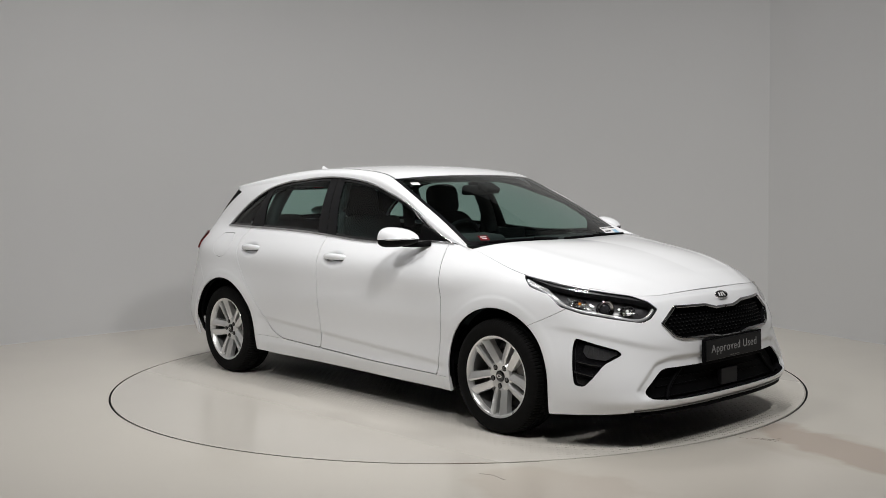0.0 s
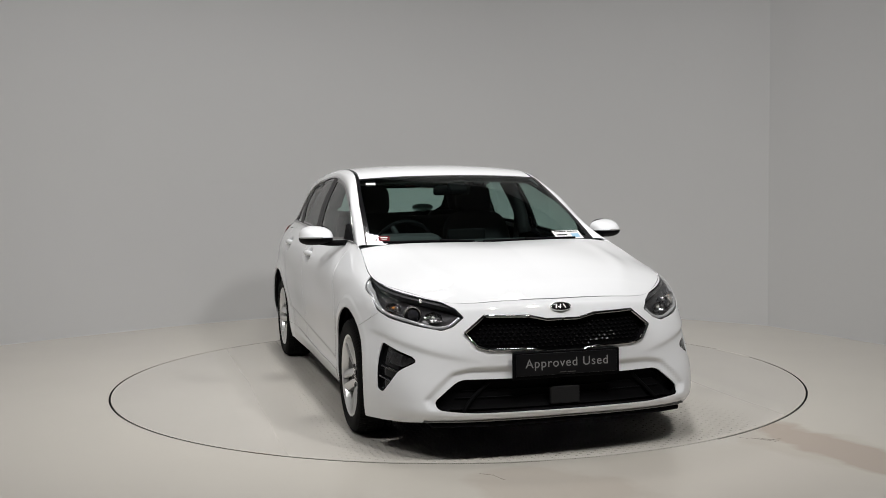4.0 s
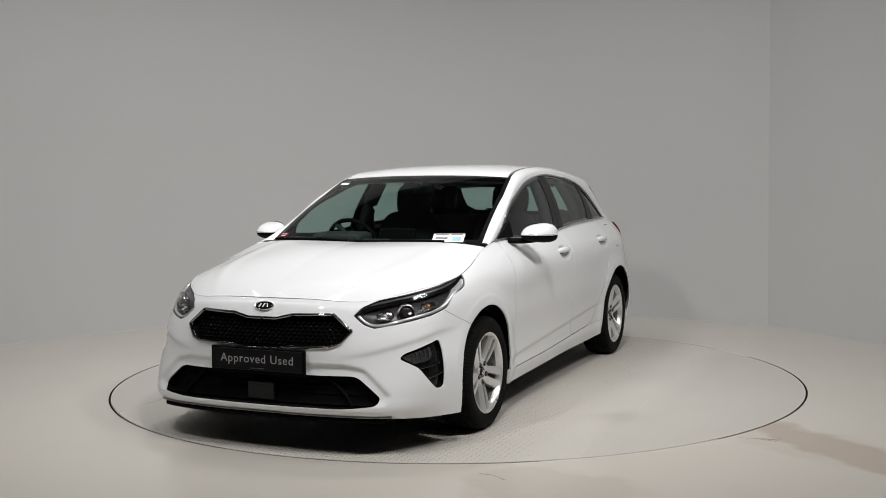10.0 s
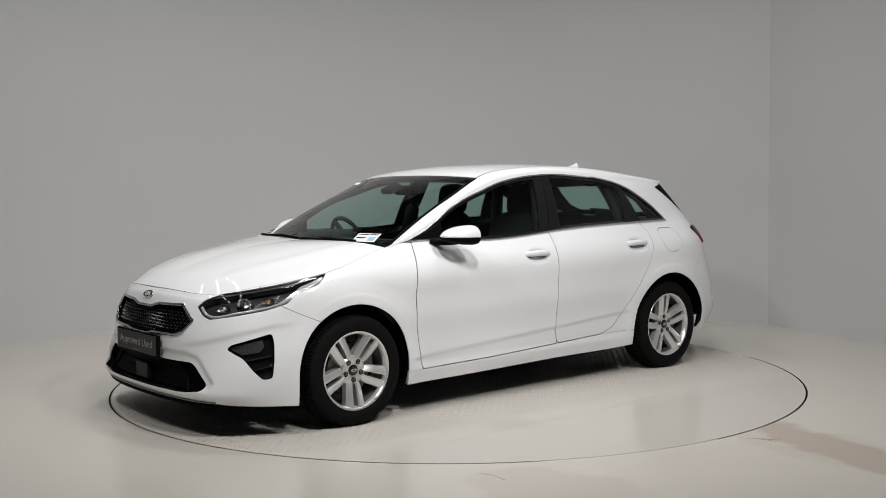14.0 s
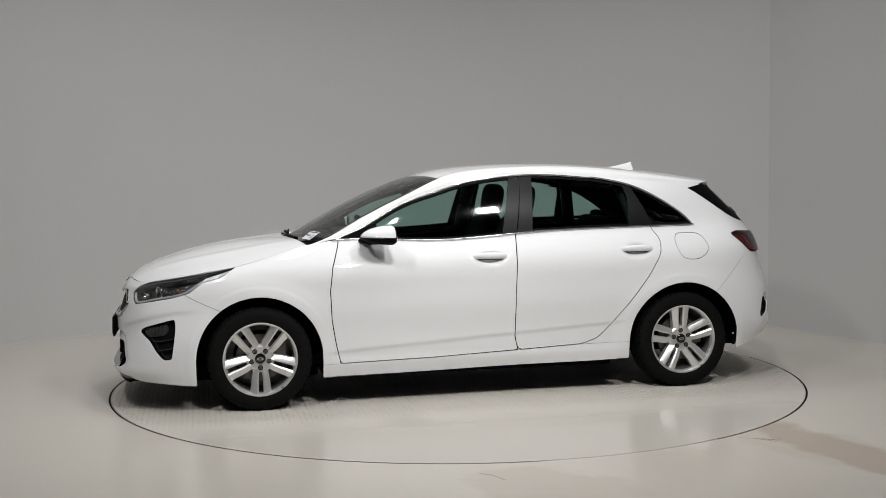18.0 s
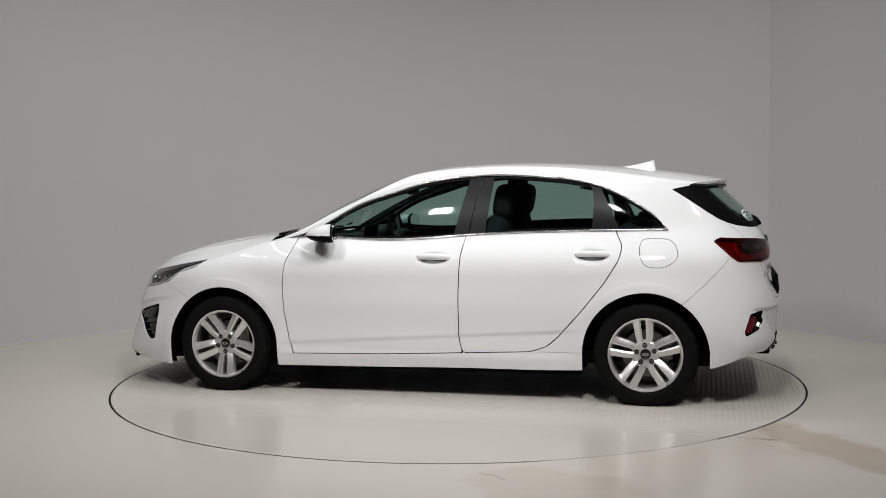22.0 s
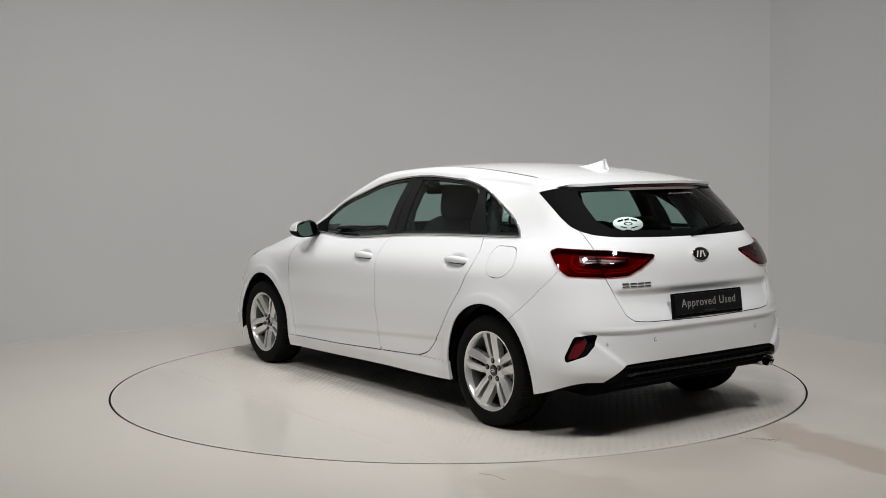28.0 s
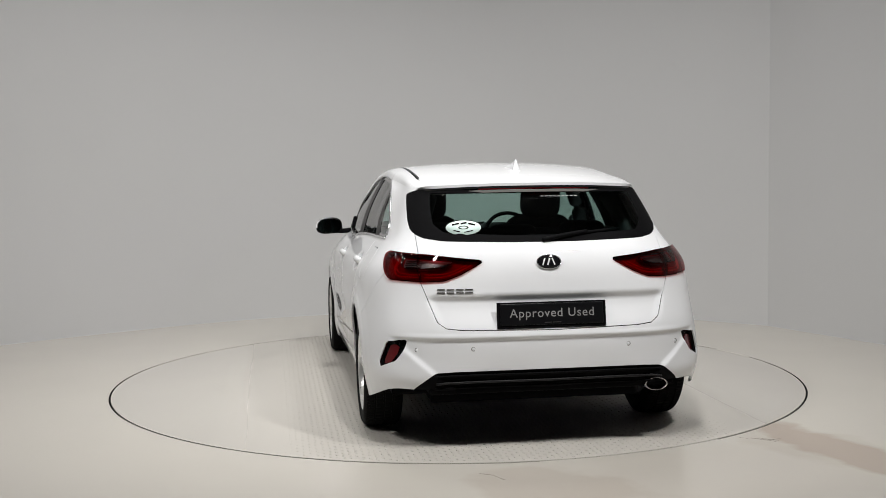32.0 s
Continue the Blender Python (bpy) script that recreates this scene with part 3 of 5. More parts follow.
def hood():
    front = ROWS[6]
    ic = int(np.argmin(np.abs(front[:, 0] - 1.03) + 10 * (S > 2.5)))
    ih = int(np.argmin(np.abs(S - .58)))
    n, m = 70, 60
    fe, se = evenly(front[: ih + 1], m), evenly(front[ih: ic + 1], n)
    mid = evenly(spline([tuple(fe[0]), (2.02, 0, .797), (1.88, 0, .852), (1.69, 0, .907), (1.50, 0, .944), (1.31, 0, .966), (1.12, 0, .975)], 80), n)
    back = evenly(spline([(1.12, 0, .975), (1.11, .3, .974), (1.07, .6, .969), tuple(se[-1])], 60), m)
    u, v = np.linspace(0, 1, n)[:, None, None], np.linspace(0, 1, m)[None, :, None]
    P = (1 - v) * mid[:, None] + v * se[:, None] + (1 - u) * fe[None] + u * back[None]
    P = P - ((1 - u) * (1 - v) * fe[0] + u * (1 - v) * mid[-1] + (1 - u) * v * fe[-1] + u * v * se[-1])
    rise = (mid[:, 2] - se[:, 2])[:, None]
    vv = v[:, :, 0]
    P[:, :, 2] += rise * (vv - vv ** 2.1) * np.clip(u[:, :, 0] * 6, 0, 1)
    # two soft character lines
    line = .60 + .12 * u[:, :, 0]
    P[:, :, 2] += .007 * np.exp(-((vv - line) / .07) ** 2) * np.sin(np.clip(u[:, :, 0], 0, 1) * math.pi)
    P[:, 0, 1] = 0
    sh = Sheet.grid(P, u=np.repeat(u[:, :, 0], m, 1), v=np.repeat(vv, n, 0))
    if sh.normals()[:, 2].sum() < 0:
        sh.F = [f[::-1] for f in sh.F]
    return sh.fixed()


def window_top(x):
    """The top of the side windows at x: (y, z)."""
    o = np.argsort(TOPC[:, 2, 0])
    o = o[TOPC[o, 2, 0] > -.79]
    c = UP[0, NV - 1:]
    X = np.concatenate([c[:, 0], TOPC[o, 2, 0]])
    return np.interp(x, X, np.concatenate([c[:, 1], TOPC[o, 2, 1]])), np.interp(x, X, np.concatenate([c[:, 2], TOPC[o, 2, 2]]))


def belt(x):
    g = ROWS[6]
    k = (g[:, 0] < 1.1) & (g[:, 0] > -1.7)
    o = np.argsort(g[k, 0])
    return np.interp(x, g[k, 0][o], g[k, 1][o]), np.interp(x, g[k, 0][o], g[k, 2][o])


def window_band():
    X = np.linspace(.96, -1.452, 260)
    by, bz = belt(X)
    wy, wz = window_top(X)
    wz = np.maximum(wz, bz + .001)
    v = np.linspace(0, 1, 44)
    G = np.zeros((260, 44, 3))
    G[:, :, 0] = X[:, None]
    G[:, :, 1] = by[:, None] + (wy - by)[:, None] * v + .02 * np.sin(v * math.pi) * np.clip((wz - bz) / .3, 0, 1)[:, None] - .006
    G[:, :, 2] = bz[:, None] + (wz - bz)[:, None] * v
    lo, hi = G[:, :, 2] - bz[:, None], wz[:, None] - G[:, :, 2]
    sh = Sheet.grid(G, lo=lo, hi=hi)
    if sh.normals()[:, 1].sum() < 0:
        sh.F = [f[::-1] for f in sh.F]
    return sh.fixed()


def pair(name, sh, material, label="", depth=0.012, parents=(None, None), rim=True):
    """A panel of the left side and its mirror image."""
    out = []
    for k, s in enumerate((sh, sh.mirrored())):
        V, F = s.shell(depth, True) if rim else (s.V, s.F)
        out.append(obj(name, V, F, material, parents[k] or CAR, label))
    return out


def whole(name, sh, material, label="", depth=0.012, parent=None):
    V, F = sh.both().shell(depth)
    return obj(name, V, F, material, parent or CAR, label)


def arches(sh, r=0.365):
    x, z = sh.V[:, 0], sh.V[:, 2]
    f = np.minimum(np.hypot(x - 1.325, z - .30), np.hypot(x + 1.325, z - .302)) - r
    low = np.minimum(np.abs(x - 1.325), np.abs(x + 1.325)) - r
    f = np.where(z < .30, low, f)
    return np.where(np.abs(sh.V[:, 1]) < .6, 1.0, f)


def cut(sh, poly, by="s", gap=0.002, r=0.0):
    P = rounded(poly, r) if r else poly
    return sh.split(polygon_field(sh.A["s"] if by == "s" else sh.V[:, 0], sh.V[:, 2], P), gap)


HEADLAMP = [(1.275, .840), (1.034, .806), (.84, .779), (.593, .743), (.527, .716), (.489, .679), (.545, .637), (.599, .619), (.751, .640), (.906, .666),
            (1.007, .696), (1.067, .753), (1.197, .787)]
GRILLE = [(-.2, .657), (.085, .657), (.165, .677), (.385, .681), (.485, .607), (.42, .545), (.375, .533), (.16, .531), (.09, .517), (-.2, .517)]
INTAKE = [(-.2, .393), (.487, .393), (.582, .290), (.56, .258), (.42, .240), (-.2, .238)]
FOG = [(.944, .548), (.948, .50), (.930, .40), (.915, .318), (.872, .313), (.828, .365), (.785, .425), (.70, .472), (.728, .494)]
TAILLAMP = [(4.525, .959), (4.589, .974), (4.891, .963), (5.181, .939), (5.187, .928), (5.076, .871), (4.994, .841), (4.885, .835), (4.668, .843), (4.628, .867)]
TAILGATE = [(4.75, 1.075), (4.82, .972), (4.866, .836), (4.898, .769), (4.958, .644), (5.001, .615), (5.076, .607), (5.48, .599), (6, .599), (6, 1.5), (4.74, 1.5)]
REARGLASS = [(4.568, 1.262), (4.61, 1.19), (4.652, 1.128), (4.70, 1.085), (4.76, 1.060), (4.83, 1.042), (4.945, 1.03), (5.36, 1.022), (6, 1.02), (6, 1.5), (4.56, 1.5)]
REFLECTOR = [(4.683, .545), (4.812, .558), (4.800, .52), (4.75, .453), (4.641, .414), (4.632, .44)]
DIFFUSER = [(4.82, -1), (4.848, .309), (4.944, .397), (5.05, .404), (6, .409), (6, -1)]
FRONTDOOR = [(.848, 1.3), (.848, .96), (.895, .824), (.912, .687), (.905, .515), (.880, .36), (.855, .253), (.3, .263), (-.236, .284), (-.216, .367), (-.219, .642),
             (-.231, .881), (-.253, 1.02), (-.253, 1.3)]
REARDOOR = [(-.253, 1.06), (-.253, 1.02), (-.231, .881), (-.219, .642), (-.216, .367), (-.236, .284), (-.646, .301), (-.748, .334), (-.817, .395), (-.953, .548),
            (-1.089, .718), (-1.174, .853), (-1.191, .938), (-1.15, 1.006), (-1.15, 1.06)]
SILL = [(1.05, -1), (1.05, .252), (.855, .252), (.3, .262), (-.236, .283), (-.646, .300), (-1.05, .305), (-1.05, -1)]
FUEL = [(-1.300, .974), (-1.478, .972), (-1.522, .870), (-1.435, .806), (-1.318, .816), (-1.284, .901)]
FRONTBUMPER = [(-.5, -1), (1.5, -1), (1.5, .47), (1.207, .592), (.981, .686), (.9, .72), (.5, .95), (-.5, .95)]
REARBUMPER = [(4.1, -1), (4.1, .44), (4.324, .626), (4.47, .761), (4.633, .884), (4.70, .91), (6, .91), (6, -1)]

LENS = glass("clear_lens", (0.93, 0.93, 0.93))
RED_LENS = glass("red_lens", (0.50, 0.05, 0.06))
SMOKE_LENS = glass("smoked_lens", (0.50, 0.47, 0.47))
RED = mat("red_lamp_plastic", (0.27, 0.03, 0.035), 0.25, vary=0.2, scale=60)
DARK_RED = mat("dark_red_reflector", (0.13, 0.012, 0.015), 0.2, coat=0.5, vary=0.2, scale=80)
CABIN = mat("charcoal_cabin_trim", (0.022, 0.022, 0.024), 0.65, vary=0.2, scale=25, bump=0.15, bump_scale=300)
CLOTH = mat("black_seat_cloth", (0.020, 0.020, 0.022), 0.9, vary=0.3, scale=60, bump=0.4, bump_scale=500)
LINING = mat("grey_roof_lining", (0.20, 0.195, 0.185), 0.9, vary=0.08, scale=20)
BRIGHT = mat("bright_trim", (0.55, 0.55, 0.56), 0.2, metal=0.95, vary=0.05, scale=30)
CHIN = mat("dull_silver_trim", (0.22, 0.22, 0.22), 0.35, metal=0.6, vary=0.1, scale=30)
SATIN = mat("satin_silver_trim", (0.45, 0.45, 0.45), 0.35, metal=0.7, vary=0.08, scale=30)
WHITE = mat("white_print", (0.75, 0.75, 0.75), 0.5, vary=0.03, scale=50)
PLATE = mat("black_plate", (0.006, 0.006, 0.007), 0.3, coat=0.0, spec=0.3, vary=0.2, scale=30)
STICKER = mat("pale_green_sticker", (0.62, 0.76, 0.72), 0.4, vary=0.05, scale=40)
BLUE = mat("pale_blue_print", (0.30, 0.50, 0.66), 0.45, vary=0.1, scale=40)
DIM_CHROME = mat("dim_reflector", (0.48, 0.48, 0.49), 0.2, metal=1.0, vary=0.3, scale=60)
STUD = mat("grille_black", (0.003, 0.003, 0.0034), 0.10, spec=0.6, vary=0.2, scale=40)
DARK_CHROME = mat("dark_chrome", (0.34, 0.34, 0.35), 0.08, metal=1.0, vary=0.05, scale=30)
FOG_CHROME = mat("ribbed_reflector", (0.12, 0.12, 0.124), 0.3, metal=0.7, vary=0.3, scale=90, bump=0.5, bump_scale=160)
SMOKED = mat("smoked_reflector", (0.24, 0.22, 0.22), 0.3, metal=0.6, vary=0.4, scale=70)
LAMP_GREY = mat("lamp_grey", (0.075, 0.075, 0.08), 0.3, metal=0.5, vary=0.3, scale=50)
MIRROR = mat("mirror_glass", (0.85, 0.86, 0.87), 0.02, metal=1.0, vary=0.02, scale=10)
SATIN_BLACK = mat("satin_black", (0.009, 0.009, 0.010), 0.4, spec=0.25, vary=0.15, scale=30)


def body():
    sh = BODY.keep(-arches(BODY))
    lamp, sh = cut(sh, HEADLAMP)
    tail, sh = cut(sh, TAILLAMP)
    pane = np.maximum(polygon_field(sh.A["s"], sh.V[:, 2], REARGLASS), sh.V[:, 2] - (1.257 + .2 * (-1.461 - sh.V[:, 0])))
    glass_rear, sh = sh.split(pane, .001)
    hatch, sh = cut(sh, TAILGATE)
    grille, sh = cut(sh, GRILLE, gap=0, r=.02)
    intake, sh = cut(sh, INTAKE, gap=0, r=.03)
    fog, sh = cut(sh, FOG, gap=0, r=.015)
    refl, sh = cut(sh, REFLECTOR, gap=0, r=.012)
    diff, sh = cut(sh, DIFFUSER, gap=0, r=.02)
    fdoor, sh = cut(sh, FRONTDOOR, "x", gap=.0029)
    rdoor, sh = cut(sh, REARDOOR, "x", gap=.0029, r=.03)
    bump, sh = cut(sh, FRONTBUMPER, gap=.0012)
    rbump, sh = cut(sh, REARBUMPER, gap=.0012)
    sill, sh = cut(sh, SILL, "x", gap=.001)
    fuel, sh = cut(sh, FUEL, "x", gap=.0018, r=.05)
    fender, quarter = sh.keep(-sh.V[:, 0]), sh.keep(sh.V[:, 0])

    bumper = whole("front_bumper", bump, PAINT, depth=.006)
    rear_bumper = whole("rear_bumper", rbump, PAINT, depth=.006)
    pair("front_wing", fender, PAINT, depth=.01)
    quarters = pair("rear_wing", quarter, PAINT, depth=.01)
    pair("fuel_flap", fuel, PAINT, parents=(quarters[0], quarters[1]))
    sills = pair("sill", sill, PAINT, depth=.02)
    doors = pair("front_door", fdoor, PAINT, depth=.004), pair("rear_door", rdoor, PAINT, depth=.004)
    tailgate = whole("tailgate", hatch, PAINT, depth=.008)
    lid = hood()
    whole("bonnet", lid.keep(np.maximum((.0065 - lid.A["u"]), (lid.A["v"] - .9945))), PAINT, depth=.008)

    # black shell behind the gaps
    inner = BODY.keep(-arches(BODY, .372))
    for poly in (HEADLAMP, TAILLAMP, REARGLASS, FOG):
        inner = inner.keep(-polygon_field(inner.A["s"], inner.V[:, 2], poly))
    inner = inner.keep(inner.A["up"] - .26)
    whole("inner_shell", inner.moved(-.045), BLACK)

    # grille: backing, studs and chrome frame
    grille_part = whole("grille", grille.moved(-.03), BLACK)
    studs = []
    for r in range(9):
        for c in range(-17, 18):
            y, z = (c + .5 * (r % 2)) * .0295, .524 + r * .0182
            if polygon_field(np.array([abs(y)]), np.array([z]), GRILLE)[0] < -.012:
                p, n = skin(abs(y), z, -.026)
                studs.append(stud(p * (1, 1 if y >= 0 else -1, 1), .0135, .007))
    obj("grille_studs", *join(*studs), STUD, grille_part, "glossy black honeycomb studs", smooth=False)["kind"] = "stuff"
    top = [(0, .660), (.08, .660), (.165, .680), (.385, .684), (.488, .607), (.43, .546), (.375, .530), (.16, .528), (.09, .514), (0, .514)]
    line = np.concatenate([strip(top[i:i + 2], .001, 10) for i in range(9)])
    line = np.concatenate([line, (line * (1, -1, 1))[::-1]])
    obj("grille_frame", *tube(line, .0085, 8, closed=True), DARK_CHROME, grille_part, "dark chrome grille frame")
    # lower intake
    part_in = whole("lower_intake", intake.moved(-.095), BLACK)
    mesh = []
    for r in range(6):
        for c in range(-19, 20):
            y, z = (c + .5 * (r % 2)) * .030, .256 + r * .024
            if polygon_field(np.array([abs(y)]), np.array([z]), INTAKE)[0] < -.012:
                p, n = skin(abs(y), z, -.052)
                hexa = [p * (1, 1 if y >= 0 else -1, 1) + (0, .0165 * math.cos(radians(a)), .0135 * math.sin(radians(a))) for a in (30, 90, 150, 210, 270, 330)]
                mesh.append(tube(hexa, .0022, 4, closed=True))
    obj("intake_mesh", *join(*mesh), STUD, part_in, "glossy black honeycomb mesh", smooth=False)["kind"] = "stuff"
    bars = []
    for z in (.275, .31, .345):
        half = strip([(0, z), (.25, z), (.52 - (z - .265) * .5, z)], -.042, 24)
        bars.append(tube(np.concatenate([(half * (1, -1, 1))[::-1], half[1:]]), .0035, 6))
    for b in bars:
        obj("intake_slat", *b, BLACK, part_in)
    for sgn in (1, -1):
        a = [skin(.36, .385, -.03)[0], skin(.43, .30, -.035)[0], skin(.46, .25, -.03)[0]]
        obj("intake_blade", *tube(spline(np.array(a) * (1, sgn, 1), 10), .010, 8), BLACK, part_in)
    bm = bmesh.new()
    box(bm, (.03, .15, .085), (2.150, 0, .30), bevel=.006)
    part("sensor_cover", bm, mat("grey_plastic", (0.016, 0.016, 0.017), 0.5, spec=0.2, vary=0.1, scale=40), part_in, "dark grey square radar cover")
    # chin: dark lip with a silver strip
    lip = strip([(0, .207), (.3, .205), (.5, .203), (.64, .202)], .005, 40)
    lip = np.concatenate([(lip * (1, -1, 1))[::-1], lip[1:]])
    obj("chin_strip", *tube(lip, .006, 8, .8), CHIN, bumper, "silver strip along the chin")
    low = strip([(0, .203), (.3, .201), (.5, .199), (.60, .198)], .010, 40)
    low = np.concatenate([(low * (1, -1, 1))[::-1], low[1:]])
    obj("chin_lip", *tube(low - (0.016, 0, .012), .015, 8, .9), BLACK, bumper, "black rubber chin lip")
    # fog lamp recesses
    for k, f in enumerate((fog, fog.mirrored())):
        sg = 1 - 2 * k
        rec = obj("fog_recess", *f.moved(-.028).shell(.0, True), GLOSS, bumper, "glossy black fog lamp recess")
        sub = fog.keep(polygon_field(fog.A["s"], fog.V[:, 2], [(.715, .479), (.745, .489), (.892, .520), (.897, .486), (.87, .456), (.78, .445)]))
        sub = sub if sg > 0 else sub.mirrored()
        obj("fog_lens", *sub.moved(-.008).shell(.02, True), LENS, bumper, "clear fog lamp lens")
        obj("fog_reflector", *sub.moved(-.022).shell(.0, True), FOG_CHROME, bumper)
        for a in (.765, .79, .815, .84, .865):
            rib = strip([(a, .462), (a + .006, .478), (a + .008, .492 + (a - .745) * .2)], -.015, 5) * (1, sg, 1)
            obj("fog_rib", *tube(rib, .0026, 6), FOG_CHROME, bumper)
        for z in (.425, .372):
            bl = strip([(.80 if z > .4 else .835, z - .004), (.87, z + .004), (.925, z + .014)], -.014, 10) * (1, sg, 1)
            obj("fog_fin", *tube(bl, .006, 6), GLOSS, bumper)

    collar(grille, .026, grille_part)
    collar(intake, .090, part_in)
    collar(fog, .024, bumper)
    collar(refl, .030, rear_bumper)
    headlamps(lamp)
    taillamps(tail, tailgate)

    # rear: reflectors, diffuser, exhaust
    for k, f in enumerate((refl, refl.mirrored())):
        obj("reflector_recess", *f.moved(-.034).shell(0, True), GLOSS, rear_bumper)
        sub = refl.keep(polygon_field(refl.A["s"], refl.V[:, 2], [(4.69, .525), (4.755, .537), (4.735, .48), (4.70, .442), (4.65, .43), (4.652, .45)]))
        sub = sub if k == 0 else sub.mirrored()
        obj("reflector", *sub.moved(-.024).shell(.005, True), DARK_RED, rear_bumper, "red rear reflector")
    dif = whole("diffuser", diff.moved(-.006), BLACK, "black plastic rear diffuser", depth=.02, parent=rear_bumper)
    for z, d in ((.385, .002), (.352, .004), (.325, .003)):
        h = strip([(4.96, z - .005), (5.1, z), (5.3, z), (S[-1], z)], d, 30)
        obj("diffuser_rib", *tube(np.concatenate([h, (h * (1, -1, 1))[::-1][1:]]), .006, 6), SATIN_BLACK if z == .352 else BLACK, dif)
    V, F = lathe([(.030, -.10), (.036, -.09), (.038, 0), (.036, .004), (.033, 0), (.031, -.09)], 32, "x")
    V = V * (-1, 1.55, .85) + (-2.052, -.545, .302)
    obj("exhaust_tip", V, F, CHROME, CAR, "chrome oval exhaust tip")
    for s_, z in ((4.86, .51), (5.13, .515)):
        for sg in (1, -1):
            p, n = skin(s_, z, .0)
            obj("parking_sensor", *stud_mesh(p * (1, sg, 1), .0095, .22), PAINT, rear_bumper)
            obj("sensor_ring", *stud_mesh(p * (1, sg, 1), .0115, .10), CHIN, rear_bumper)
    # upper shell
    u, v = TOP.A["u"], TOP.A["v"]
    screen = TOP.keep(np.maximum(u - 2.985, v - .995))
    su, sv = screen.A["u"], screen.A["v"]
    edge = np.minimum(np.minimum((2.985 - su) * .25, (1 - sv) * .66), su * .28)
    clear = screen.keep(.030 - edge)
    ws = whole("windscreen", clear, WINDSCREEN_GLASS, depth=.004)
    whole("windscreen_border", screen.keep(edge - .030), GLOSS, "black windscreen border", depth=.004, parent=ws)
    seam = u - (8.08 + .40 * smooth(1.0, 2.0, v))
    whole("roof", TOP.keep(np.maximum(np.maximum(3.01 - u, seam + .006), v - .955 - .032 * smooth(7.6, 7.9, u))), PAINT, depth=.015)
    pair("roof_rail", TOP.keep(np.maximum(.99 - v, seam + .006)), PAINT, "white roof side rail and pillar", depth=.004)
    whole("spoiler", TOP.keep(.006 - seam), PAINT, "white roof spoiler over the rear window", depth=.014)
    ditch = TOP.keep(np.maximum(np.maximum(2.95 - u, u - 7.85), np.maximum(.94 - v, v - 1.01))).moved(-.012)
    pair("roof_ditch", ditch, BLACK, "black roof channel strip", rim=False)
    whole("headliner", TOP.keep(np.maximum(3.0 - u, v - 1.9)).moved(-.035), LINING)
    pair("pillar_trim", TOP.keep(np.maximum(u - 3.1, np.maximum(1.0 - v, v - 1.95))).moved(-.02), CABIN, rim=False)
    # rear window
    gs, gz = glass_rear.A["s"], glass_rear.V[:, 2]
    clear_poly = [(4.86, 1.5), (4.86, 1.20), (4.885, 1.11), (4.96, 1.07), (5.36, 1.055), (6, 1.055), (6, 1.5)]
    f = np.maximum(polygon_field(gs, gz, clear_poly), gz - 1.262)
    rw = whole("rear_window", glass_rear.keep(f), GLASS, depth=.004)
    whole("rear_window_border", glass_rear.keep(-f), BLACK, "black rear window border", depth=.004, parent=rw)
    # spoiler lip with the high brake lamp
    sp = TOP.keep(8.55 - u)
    whole("spoiler_underside", Sheet(sp.V - (-.004, 0, .013), sp.F, sp.A), GLOSS, "black spoiler underside")
    tail_edge = TOP.V[np.abs(u - 9) < 1e-6]
    tail_edge = tail_edge[tail_edge[:, 1] < .30]
    tail_edge = tail_edge[np.argsort(tail_edge[:, 1])]
    e = np.concatenate([(tail_edge * (1, -1, 1))[::-1], tail_edge[1:]]) + (.026, 0, -.026)
    obj("high_brake_lamp", *tube(e, .012, 8, .8), RED_GLOW, CAR, "dark red high brake lamp under the spoiler")
    return doors, tailgate, bumper, rear_bumper, ws, rw


def collar(sh, depth, parent, both=False):
    """Black walls round an opening, from just under the skin inwards."""
    for k, side in enumerate((sh, sh.mirrored())):
        low = side.moved(-.006)
        V, F = low.shell(depth)
        ob = obj("recess_wall", V, [f for f in F if min(f) >= len(low.V)], GLOSS, parent)


def stud(p, r, h):
    """A small four-sided stud at p, facing forward."""
    a = np.array([(0, r, 0), (0, 0, r * .6), (0, -r, 0), (0, 0, -r * .6), (h, r * .5, -r * .1), (h, 0, r * .2), (h, -r * .5, -r * .1), (h, 0, -r * .35)]) + p
    return a, [(0, 1, 5, 4), (1, 2, 6, 5), (2, 3, 7, 6), (3, 0, 4, 7), (4, 5, 6, 7)]


def stud_mesh(p, r, squash=1.0):
    """A small round bead."""
    V, F = lathe([(.0005, -r), (r * .7, -r * .7), (r, 0), (r * .7, r * .7), (.0005, r)], 14, "x")
    return V * (squash, 1, 1) + p, F


